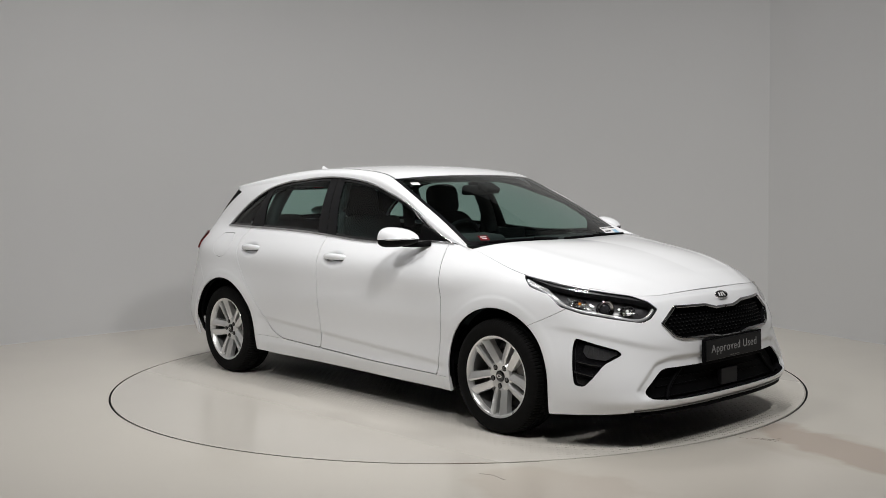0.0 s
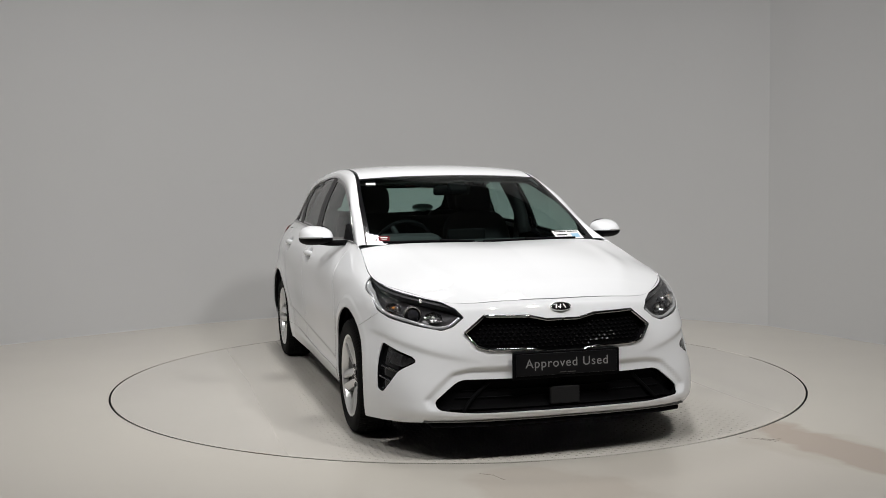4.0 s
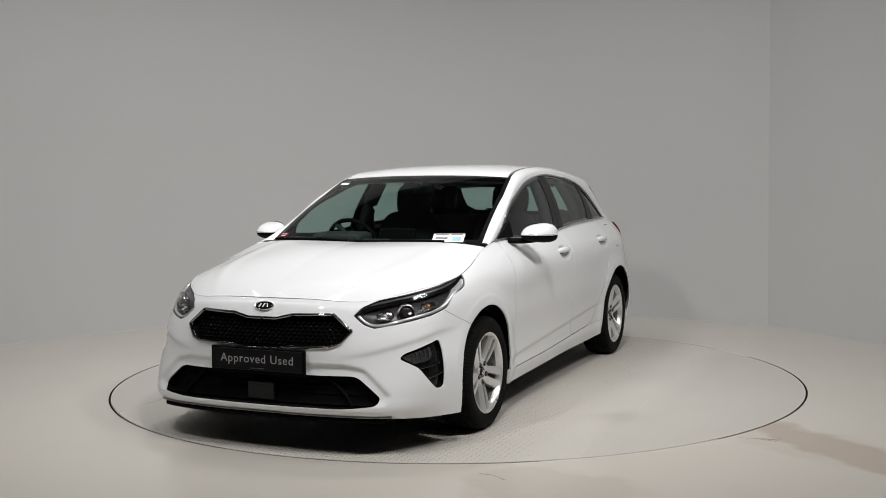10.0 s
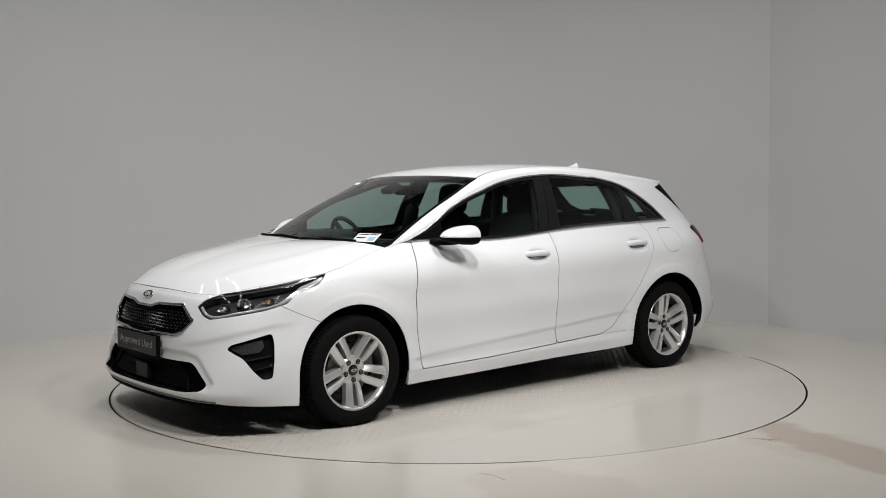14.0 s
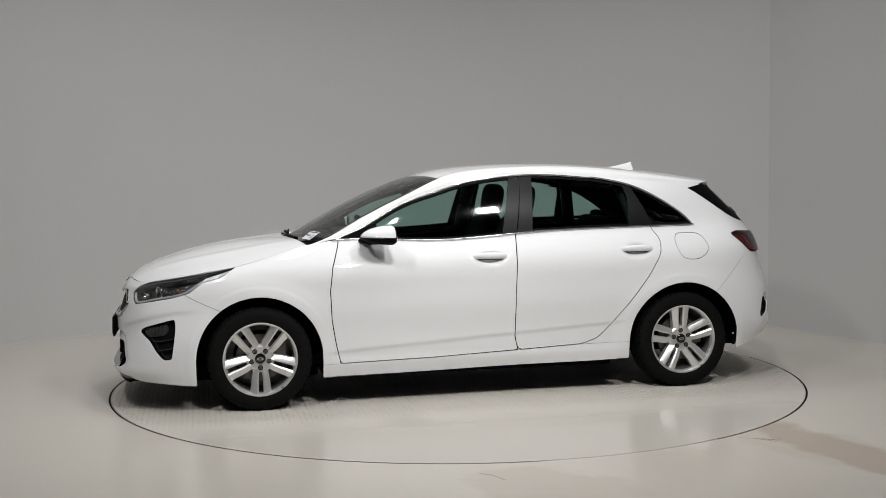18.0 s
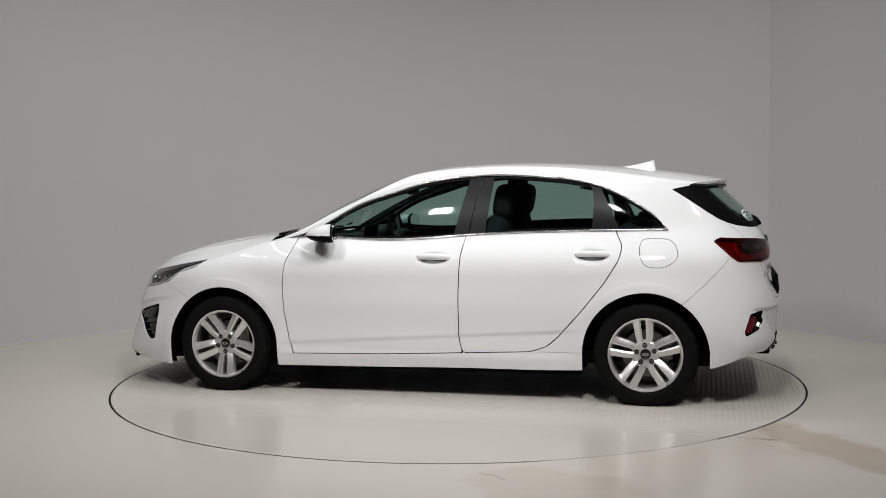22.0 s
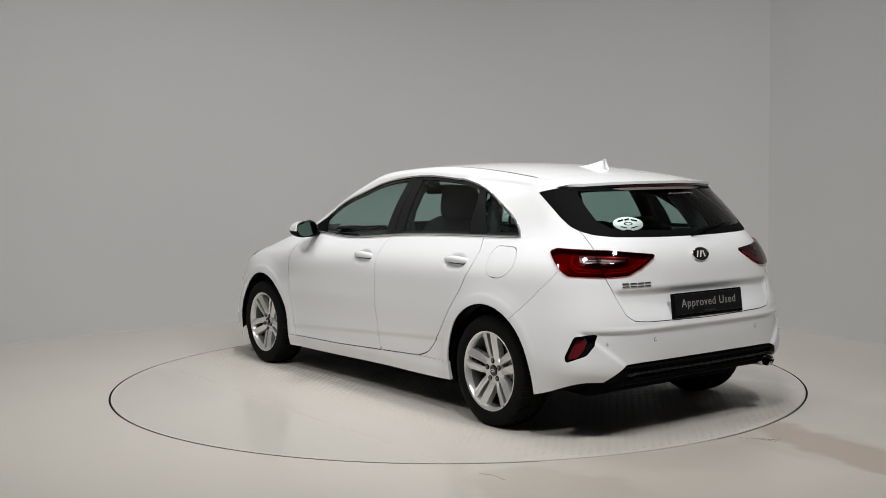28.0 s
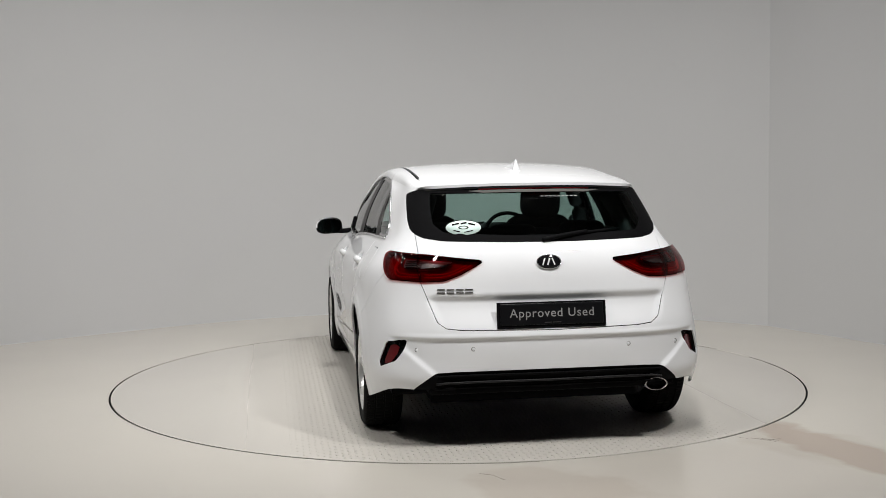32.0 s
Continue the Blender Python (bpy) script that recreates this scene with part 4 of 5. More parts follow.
def headlamps(lamp):
    for k in (0, 1):
        sg = 1 - 2 * k
        side = lamp if k == 0 else lamp.mirrored()
        head = obj("headlamp", *side.moved(-.055).shell(.0, True), LAMP_GREY, CAR, "headlamp with projector and chrome outline")
        obj("lens", *side.moved(-.001).shell(.003, True), LENS, head, "clear headlamp lens")
        # side walls of the housing
        V, F = side.moved(-.004).shell(.06, True)
        n = len(side.V)
        obj("housing", V, [f for f in F if min(f) >= n], LAMP_GREY, head)
        # brow: gloss black cover above, chrome outline below
        brow = lamp.keep(polygon_field(lamp.A["s"], lamp.V[:, 2], [(1.28, .845), (.84, .79), (.593, .755), (.50, .70), (.55, .722), (.70, .748), (.86, .769), (1.05, .798), (1.18, .822)]))
        brow = brow if k == 0 else brow.mirrored()
        obj("brow", *brow.moved(-.008).shell(.03, True), LAMP_GREY, head, "dark grey headlamp brow")
        low = [(1.235, .822), (1.19, .797), (1.09, .765), (1.055, .745), (1.0, .708), (.93, .684), (.906, .678), (.751, .653), (.62, .632), (.555, .647), (.512, .680)]
        line = strip(low, -.012, 70) * (1, sg, 1)
        obj("running_light", *tube(line, .0085, 8), mat_daylight, head, "silver daytime running light strip")
        blade = lamp.keep(polygon_field(lamp.A["s"], lamp.V[:, 2], [(1.245, .829), (1.19, .799), (1.09, .767), (1.055, .747), (1.0, .710), (.95, .690), (.98, .714), (1.03, .754), (1.07, .783), (1.19, .815)]))
        blade = blade if k == 0 else blade.mirrored()
        obj("light_blade", *blade.moved(-.009).shell(.006, True), mat_daylight, head, "silver blade of the running light")
        # projector
        p, nrm = skin(.775, .700, -.032)
        aim = np.array([.92, .39 * sg, 0])
        for nm, prof, m in (("projector_ring", [(.034, .0), (.044, .006), (.046, .014), (.041, .016), (.035, .008)], CHROME),
                            ("projector_lens", [(.0005, .020), (.014, .018), (.026, .011), (.034, 0), (.034, -.03)], BALL)):
            V, F = lathe(prof, 32, "x")
            M = np.array(Vector(aim).to_track_quat("X", "Z").to_matrix())
            obj(nm, V @ M.T + p * (1, sg, 1), F, m, head)
        # reflector bowls
        for s_, z, r in ((.655, .688, .036), (.90, .722, .032)):
            p, nrm = skin(s_, z, -.030)
            V, F = lathe([(.0005, -.018), (r * .55, -.012), (r * .95, .004), (r, .008)], 24, "x")
            obj("reflector_bowl", (V * (1, 1.2, .8)) @ M.T + p * (1, sg, 1), F, DIM_CHROME, head)
            V, F = stud_mesh((0, 0, 0), .009)
            obj("bulb", V @ M.T + p * (1, sg, 1) + aim * .004, F, AMBER if s_ > .8 else WHITE, head)
        for j in range(4):
            fin = strip([(.60 + .02 * j, .668 + .012 * j), (.69 - .004 * j, .662 + .014 * j)], -.024, 6) * (1, sg, 1)
            obj("reflector_fin", *tube(fin, .003, 6), DIM_CHROME, head)
            fin = strip([(.835 + .01 * j, .688 + .012 * j), (.955, .712 + .012 * j)], -.024, 6) * (1, sg, 1)
            obj("reflector_fin", *tube(fin, .003, 6), DIM_CHROME, head)


mat_daylight = mat("running_light_silver", (0.82, 0.83, 0.85), 0.15, metal=0.6, vary=0.04, scale=60)
AMBER = mat("amber_bulb", (0.75, 0.25, 0.04), 0.15, vary=0.1, scale=60)
BALL = mat("projector_glass", (0.03, 0.03, 0.035), 0.03, coat=1.0, vary=0.1, scale=60)


def taillamps(tail, tailgate):
    outer = tail.keep(-polygon_field(tail.A["s"], tail.V[:, 2], TAILGATE) + .0015)
    inner = tail.keep(polygon_field(tail.A["s"], tail.V[:, 2], TAILGATE) + .0015)
    insert = [(4.735, .950), (5.02, .938), (5.035, .928), (4.975, .902), (4.88, .896), (4.765, .896), (4.742, .91)]
    for k in (0, 1):
        sg = 1 - 2 * k
        for nm, sh, lab in (("tail_lamp", outer, "red tail lamp with smoked insert"), ("hatch_lamp", inner, "red tail lamp on the tailgate")):
            sd = sh if k == 0 else sh.mirrored()
            lampob = obj(nm, *sd.moved(-.028).shell(0, True), RED, CAR if nm == "tail_lamp" else tailgate, lab)
            V, F = sd.moved(-.003).shell(.03, True)
            f = polygon_field(sh.A["s"], sh.V[:, 2], insert)
            a, b = sh.keep(f), sh.keep(-f)
            a, b = (a, b) if k == 0 else (a.mirrored(), b.mirrored())
            par = lampob if nm == "tail_lamp" else tailgate
            obj("red_lens", *b.moved(.012).shell(.022, True), RED_LENS, par)
            obj("smoked_insert", *a.moved(.012).shell(.022, True), SMOKE_LENS, par, "smoked clear insert")
            obj("insert_backing", *a.moved(-.02).shell(.0, True), SMOKED, par)
            obj("housing", V, [q for q in F if min(q) >= len(sd.V)], DARK_RED, par)
        for d, r in ((0, .005), (.014, .004)):
            bar = [(4.70 + d, .945 - d * .4), (4.69 + d, .90), (4.715 + d, .866 + d), (4.77, .858 + d), (4.858, .856 + d)]
            obj("light_guide", *tube(strip(bar, -.006, 40) * (1, sg, 1), r, 6), RED_GLOW, CAR, "red light guide")
            bar = [(4.885, .856 + d), (4.99, .861 + d), (5.065 - d, .885 + d * .6), (5.13 - d * 2, .917)]
            obj("light_guide", *tube(strip(bar, -.006, 30) * (1, sg, 1), r, 6), RED_GLOW, CAR, "red light guide")
        for z in (.938, .928, .918):
            obj("insert_rib", *tube(strip([(4.755, z), (4.81, z - .001), (4.858, z - .002)], -.012, 10) * (1, sg, 1), .0025, 6), DIM_CHROME, CAR)
        bar = [(4.77, .905), (4.81, .904), (4.858, .903)]
        obj("chrome_bar", *tube(strip(bar, -.008, 20) * (1, sg, 1), .005, 6), CHROME, CAR)
        bar = [(4.885, .902), (4.93, .905), (4.975, .912), (5.01, .924)]
        obj("chrome_bar", *tube(strip(bar, -.008, 20) * (1, sg, 1), .005, 6), CHROME, CAR)


RED_GLOW = mat("bright_red_plastic", (0.5, 0.02, 0.03), 0.2, vary=0.1, scale=60)

DOORS, HATCH, FBUMP, RBUMP, SCREEN, REARW = body()


def side_windows():
    band = window_band()
    band = band.keep(.008 - band.A["hi"] - band.A["lo"])
    panes = [("window_pane", [(.62, .9), (.62, 1.5), (-.287, 1.5), (-.147, .9)], 0), ("window_pane", [(-.351, .9), (-.413, 1.5), (-.93, 1.5), (-1.0, 1.26), (-1.016, 1.20), (-1.0, .9)], 1),
             ("quarter_window", [(-.96, 1.5), (-1.062, 1.25), (-1.172, 1.02), (-1.23, .9), (-1.6, .9), (-1.6, 1.5)], None)]
    rest = band
    for nm, poly, d in panes:
        inset = np.minimum(rest.A["lo"] - .022, rest.A["hi"] - (.026 if nm == "window_pane" else .018))
        f = np.maximum(polygon_field(rest.V[:, 0], rest.V[:, 2], rounded(poly, .02)), -inset)
        pane, rest = rest.keep(f), rest.keep(-f)
        pair(nm, pane.moved(-.003), GLASS, "tinted side window glass", depth=.004, parents=(None, None) if d is None else DOORS[d])
    pillar = [(-.287, 1.5), (-.147, .9), (-.351, .9), (-.413, 1.5)]
    f = polygon_field(rest.V[:, 0], rest.V[:, 2], pillar)
    post, rest = rest.keep(f), rest.keep(-f)
    gap = np.abs(post.V[:, 0] + .262 + .179 * (post.V[:, 2] - 1.0)) - .0045
    a = post.keep(-gap)
    pair("pillar_cover", a, SATIN_BLACK, "satin black door pillar cover", depth=.01)
    f = polygon_field(rest.V[:, 0], rest.V[:, 2], [(-.93, 1.5), (-1.0, 1.26), (-1.016, 1.2), (-1.0, .9), (-1.23, .9), (-1.172, 1.02), (-1.062, 1.25), (-.96, 1.5)])
    post, rest = rest.keep(f), rest.keep(-f)
    pair("rear_post_cover", post, SATIN_BLACK, "satin black rear door post cover", depth=.01)
    pair("window_frame", rest, GLOSS, "gloss black window surround", depth=.012)
    X = np.linspace(.885, -1.45, 120)
    by, bz = belt(X)
    X2 = np.linspace(.885, -.78, 80)
    ty, tz = window_top(X2)
    top = np.concatenate([np.stack([X2, ty + .004, tz - .004], 1), UP[0, NV - 1:][::-1] + (.004, .005, 0)])
    low = np.stack([X, by + .004, bz + .004], 1)
    for sg in (1, -1):
        obj("window_chrome", *tube(top * (1, sg, 1), .0055, 8), BRIGHT, CAR, "chrome strip over the side windows")
        obj("belt_chrome", *tube(low * (1, sg, 1), .0062, 8), BRIGHT, CAR, "chrome belt strip")


side_windows()


def handles():
    for d, (hx, hz) in enumerate(((-.064, .858), (-1.017, .878))):
        for k in (0, 1):
            sg = 1 - 2 * k
            i = int(np.argmin(np.abs(LOWER[:, 60, 0] - hx)))
            y = np.interp(hz + .03, LOWER[i, :, 2], LOWER[i, :, 1])
            pts = spline([(hx + .115, y - .008, hz + .004), (hx + .085, y + .022, hz + .008), (hx, y + .034, hz + .010), (hx - .085, y + .022, hz + .006), (hx - .115, y - .006, hz)], 24)
            V, F = tube(pts * (1, sg, 1), .019, 12, 1.05)
            V = V.reshape(24, 12, 3)
            thin = (.35 + .65 * np.sin(np.linspace(0, math.pi, 24)) ** .6)[:, None, None]
            V = (pts[:, None] * (1, sg, 1) + (V - pts[:, None] * (1, sg, 1)) * thin).reshape(-1, 3)
            obj("door_handle", V, F, PAINT, DOORS[d][k], "white door handle")
            # dark strip drawn as the handle's shade on the door
            obj("handle_shadow_strip", *tube((pts[3:-3] - (0, .012, .021)) * (1, sg, 1), .006, 6), LAMP_GREY, DOORS[d][k], "dark grip under the handle")


handles()


def mirrors():
    for k in (0, 1):
        sg = 1 - 2 * k
        holder = new("door_mirror")
        holder.parent = CAR
        tagged(holder, "white door mirror with black base and indicator strip")
        n, m = 28, 20
        def shape(lo, hi, r=1.0):
            G = np.zeros((n, m, 3))
            for i, a in enumerate(np.linspace(-math.pi / 2, math.pi / 2, n)):
                for j, b in enumerate(np.linspace(lo, hi, m)):
                    # across, up, forward
                    yy = math.copysign(abs(math.sin(a)) ** .85, math.sin(a))
                    c = max(math.cos(a), 0) ** (.75 if a > 0 else .55)
                    zz = math.copysign(abs(math.sin(b)) ** 1.05, math.sin(b)) * c
                    xx = max(math.cos(b), 0) ** 1.0 * c
                    G[i, j] = (xx * .165 * r - .02 * yy, yy * .094 * r, zz * ((.069 if zz > 0 else .044) + .006 * yy) * r)
            return G
        at = np.array([.562, .926, .998])
        for nm, lo, hi, mt in (("cap", .10, 1.57, PAINT), ("lower_shell", -1.57, .07, BLACK)):
            sh = Sheet.grid(shape(lo, hi) + at)
            if sg < 0:
                sh = sh.mirrored()
            obj(nm, *sh.shell(.01, True), mt, holder)
        b = np.linspace(-1.3, 1.35, 40)
        line = np.array([((max(math.cos(.0), 0) ** .8) * math.cos(a) ** .62 * .1655 - .02 * math.sin(a), math.sin(a) * .094, .007 * math.cos(a) ** .62) for a in b]) + at
        obj("indicator_strip", *tube(line[16:] * (1, sg, 1), .0048, 6), mat_daylight, holder, "clear indicator strip")
        # mirror glass in its rim, facing back
        t = np.linspace(0, 2 * math.pi, 40, endpoint=False)
        ring = np.stack([-.012 + .0 * t, np.sign(np.cos(t)) * np.abs(np.cos(t)) ** .7 * .081, np.sign(np.sin(t)) * np.abs(np.sin(t)) ** .8 * .050], 1) + at + (0, 0, .012)
        ring[:, 0] += .10 * (ring[:, 2] - at[2]) - .02 * (ring[:, 1] - at[1]) / .115
        V = np.concatenate([ring, ring - (.006, 0, 0)]) * (1, sg, 1)
        obj("mirror_glass", V, [tuple(range(40)), tuple(range(79, 39, -1))] + [(i, (i + 1) % 40, 40 + (i + 1) % 40, 40 + i) for i in range(40)], MIRROR, holder, "mirror glass", smooth=False)
        back = np.concatenate([(ring - at) * (1, 1.12, 1.14) + at + (.012, 0, 0), (ring - at) * (1, 1.02, 1.02) + at - (.002, 0, 0)]) * (1, sg, 1)
        obj("rim", back, [tuple(range(40))] + [(i, (i + 1) % 40, 40 + (i + 1) % 40, 40 + i) for i in range(40)], BLACK, holder)
        arm = spline([(.70, .765, .972), (.665, .83, .967), (.62, .90, .972)], 10) * (1, sg, 1)
        obj("arm", *tube(arm, .034, 10, .5), BLACK, holder, "black mirror arm")
        by, bz = belt(np.array([.80, .62]))
        V = np.array([(.84, by[0] + .004, bz[0] + .006), (.60, by[1] + .006, bz[1] + .006), (.615, by[1] - .012, 1.075), (.84, by[0], bz[0] + .01)])
        V = np.concatenate([V, V - (0, .02, 0)]) * (1, sg, 1)
        obj("base_plate", V, [(0, 1, 2, 3), (7, 6, 5, 4), (0, 4, 5, 1), (1, 5, 6, 2), (2, 6, 7, 3), (3, 7, 4, 0)], BLACK, holder, smooth=False)


mirrors()


# ---- wheels ----
def tread():
    """Tyre with grooves round the tread and cuts in the shoulders."""
    prof = [(.205, -.088), (.222, -.097), (.25, -.1035), (.275, -.100), (.293, -.089), (.3005, -.074), (.3035, -.052), (.2975, -.050), (.2975, -.042), (.3045, -.040), (.305, -.006), (.2985, -.005),
            (.2985, .005), (.305, .006), (.3045, .040), (.2975, .042), (.2975, .050), (.3035, .052), (.3005, .074), (.293, .089), (.275, .100), (.25, .1035), (.222, .097), (.205, .088)]
    n = 400
    V, F = lathe(prof, n)
    V = V.reshape(n, len(prof), 3)
    for c in (4, 5, 6, 17, 18, 19):
        V[::4, c] *= (.985, 1, .985)
    for c in (9, 10, 13, 14):
        V[c % 3::6, c] *= (.980, 1, .980)
    return V.reshape(-1, 3), F


def rim_mesh():
    """Barrel and lip."""
    return lathe([(.197, .060), (.200, .082), (.207, .092), (.2155, .095), (.2185, .091), (.218, .082), (.206, .076)], 72)


def spoke():
    """One of a pair of spokes, from the hub to the lip: local x outwards, y out of the wheel, z across."""
    st = np.array([.045, .07, .095, .125, .16, .19, .207])
    inner = np.array([.003, .006, .0105, .012, .013, .014, .0125])
    outer = np.array([.032, .043, .049, .0525, .0555, .061, .072])
    crown = np.array([.058, .065, .071, .077, .083, .088, .0905])
    V, F = [], []
    for r, a, b, c in zip(st, inner, outer, crown):
        w = b - a
        V += [(r, c - .050, a + .003), (r, c - .006, a), (r, c, a + w * .22), (r, c - .005, a + w * .58), (r, c - .015, b), (r, c - .050, b + .002)]
    for i in range(len(st) - 1):
        for j in range(5):
            F.append((i * 6 + j, i * 6 + j + 1, i * 6 + 7 + j, i * 6 + 6 + j))
    return np.array(V), F


def wheel(x, side, spin):
    holder = new("wheel")
    holder.parent = CAR
    holder.location = (x, side * (.788 if x > 0 else .775), .302)
    holder.rotation_euler = (0, 0, 0 if side > 0 else math.pi)
    tagged(holder, "silver five-twin-spoke alloy wheel with black tyre")
    if WHEEL:
        for nm, (me, lab) in WHEEL.items():
            base = nm.split("|")[0]
            ob = new(base, me)
            ob.parent = holder
            tagged(ob, lab)
            ob.rotation_euler = (0, spin if base not in ("tyre", "brake_disc", "caliper", "rim", "barrel") else 0, 0)
        return
    def put(nm, mesh, m, lab="", smooth=True):
        ob = obj(nm.split("|")[0], *mesh, m, holder, lab, smooth)
        ob.data.set_sharp_from_angle(angle=radians(28))
        ob.rotation_euler = (0, spin if nm.split("|")[0] not in ("tyre", "brake_disc", "caliper", "rim", "barrel") else 0, 0)
        WHEEL[nm] = (ob.data, lab)
    put("tyre", tread(), RUBBER, "black road tyre")
    put("rim", rim_mesh(), ALLOY, "silver alloy rim")
    put("barrel", lathe([(.150, -.085), (.192, -.088), (.196, .03), (.198, .060), (.204, .058), (.202, -.09)], 60), BARREL, "dull grey inner barrel")
    sv, sf = spoke()
    for i in range(5):
        for j, off in ((0, -1), (1, 1)):
            a = 2 * math.pi * i / 5 + math.pi / 2
            # the two spokes of a pair mirror each other about a narrow slot
            z = off * sv[:, 2]
            xx = sv[:, 0]
            V = np.stack([xx * math.cos(a) - z * math.sin(a), sv[:, 1], xx * math.sin(a) + z * math.cos(a)], 1)
            put("spoke|%d%d" % (i, j), (V, sf if off > 0 else [q[::-1] for q in sf]), ALLOY)
    put("hub", lathe([(.0005, .050), (.030, .050), (.032, .058), (.050, .060), (.070, .060), (.082, .050), (.084, .0)], 40), ALLOY)
    put("centre_cap", lathe([(.0005, .066), (.024, .065), (.028, .062), (.030, .055)], 32), GLOSS, "black centre cap")
    put("cap_mark", (lambda V, F: (V * (1, 1, .45) + (0, .0015, 0), F))(*lathe([(.010, .0655), (.0195, .0655), (.0195, .0645)], 24)), CHROME)
    for i in range(5):
        a = 2 * math.pi * (i + .5) / 5 + math.pi / 2 + math.pi / 5
        V, F = lathe([(.0005, .070), (.007, .070), (.0095, .067), (.0095, .05)], 6)
        put("lug_nut|%d" % i, (V + (.0525 * math.cos(a), 0, .0525 * math.sin(a)), F), STEEL, smooth=False)
        V, F = lathe([(.010, .0615), (.0145, .0625), (.0145, .055)], 16)
        put("nut_well|%d" % i, (V + (.0525 * math.cos(a), 0, .0525 * math.sin(a)), F), BLACK)
    put("brake_disc", lathe([(.06, .012), (.138, .012), (.14, .008), (.14, -.012), (.06, -.012)], 48), STEEL, "steel brake disc")
    bm = bmesh.new()
    box(bm, (.07, .06, .13), (-.12, 0, .03), bevel=.01)
    me = bpy.data.meshes.new("caliper")
    bm.to_mesh(me)
    bm.free()
    me.materials.append(STEEL)
    ob = new("caliper", me)
    ob.parent = holder
    WHEEL["caliper"] = (me, "")


WHEEL = {}
wheel(1.325, 1, radians(180))
wheel(-1.325, 1, radians(4))
wheel(1.325, -1, radians(180))
wheel(-1.325, -1, radians(20))


def underbody():
    for size, at in (((1.80, 1.56, .05), (0, 0, .20)), ((1.86, 1.28, .07), (0, 0, .165)), ((.80, 1.1, .09), (1.36, 0, .18)), ((.80, 1.1, .09), (-1.36, 0, .235)),
                     ((.40, 1.3, .05), (1.88, 0, .195)), ((.34, 1.2, .04), (-1.86, 0, .305))):
        bm = bmesh.new()
        box(bm, size, at, bevel=.015)
        part("underbody_panel", bm, BLACK, CAR)
    for x in (1.325, -1.325):
        for sg in (1, -1):
            a = np.linspace(-.10, math.pi + .10, 30)
            V, F = [], []
            for t in a:
                for y in (.80, .52):
                    V.append((x + .372 * math.cos(t), sg * y, .30 + .372 * math.sin(t)))
            for i in range(29):
                F.append((2 * i, 2 * i + 1, 2 * i + 3, 2 * i + 2))
            V += [(x + .372 * math.cos(t), sg * .52, .30 + .372 * math.sin(t)) for t in a]
            F.append(tuple(range(60, 90)))
            obj("wheel_liner", V, F, BLACK, CAR)
    a = tube(spline([(1.2, 0, .2), (0, -.1, .17), (-1.2, -.3, .2), (-1.8, -.5, .28), (-2.0, -.555, .30)], 30), .03, 10)
    obj("exhaust_pipe", *a, STEEL, CAR)
    for x in (1.325, -1.325):
        obj("axle", *tube([(x, -.70, .30), (x, .70, .30)], .04, 10), BLACK, CAR)


underbody()


# ---- cabin ----
def cushion(size, at, turn=(0, 0, 0), r=0.05):
    bm = bmesh.new()
    box(bm, size, at, turn, bevel=r)
    return bm


def pillow(size, at, turn=(0, 0, 0), e=0.55):
    """A padded block with round sides."""
    bm = bmesh.new()
    bmesh.ops.create_uvsphere(bm, u_segments=28, v_segments=18, radius=1)
    for v in bm.verts:
        v.co = Vector([math.copysign(abs(c) ** k, c) * d / 2 for c, d, k in zip(v.co, size, (e + .15, e, e))])
    bmesh.ops.transform(bm, matrix=pose(*at, *turn), verts=bm.verts)
    return bm


def seat(y):
    holder = new("front_seat")
    holder.parent = CAR
    tagged(holder, "black cloth front seat with headrest")
    part("seat", cushion((.52, .50, .16), (.02, y, .50), (0, 8, 0), .06), CLOTH, holder, smooth=True)
    part("backrest", pillow((.17, .49, .70), (-.30, y, .765), (0, -15, 0), .50), CLOTH, holder, smooth=True)
    part("headrest", pillow((.13, .255, .22), (-.415, y, 1.185), (0, -10, 0)), CLOTH, holder, smooth=True)
    for d in (-.05, .05):
        obj("headrest_post", *tube([(-.38, y + d, 1.10), (-.41, y + d, 1.2)], .007, 8), CHROME, holder)


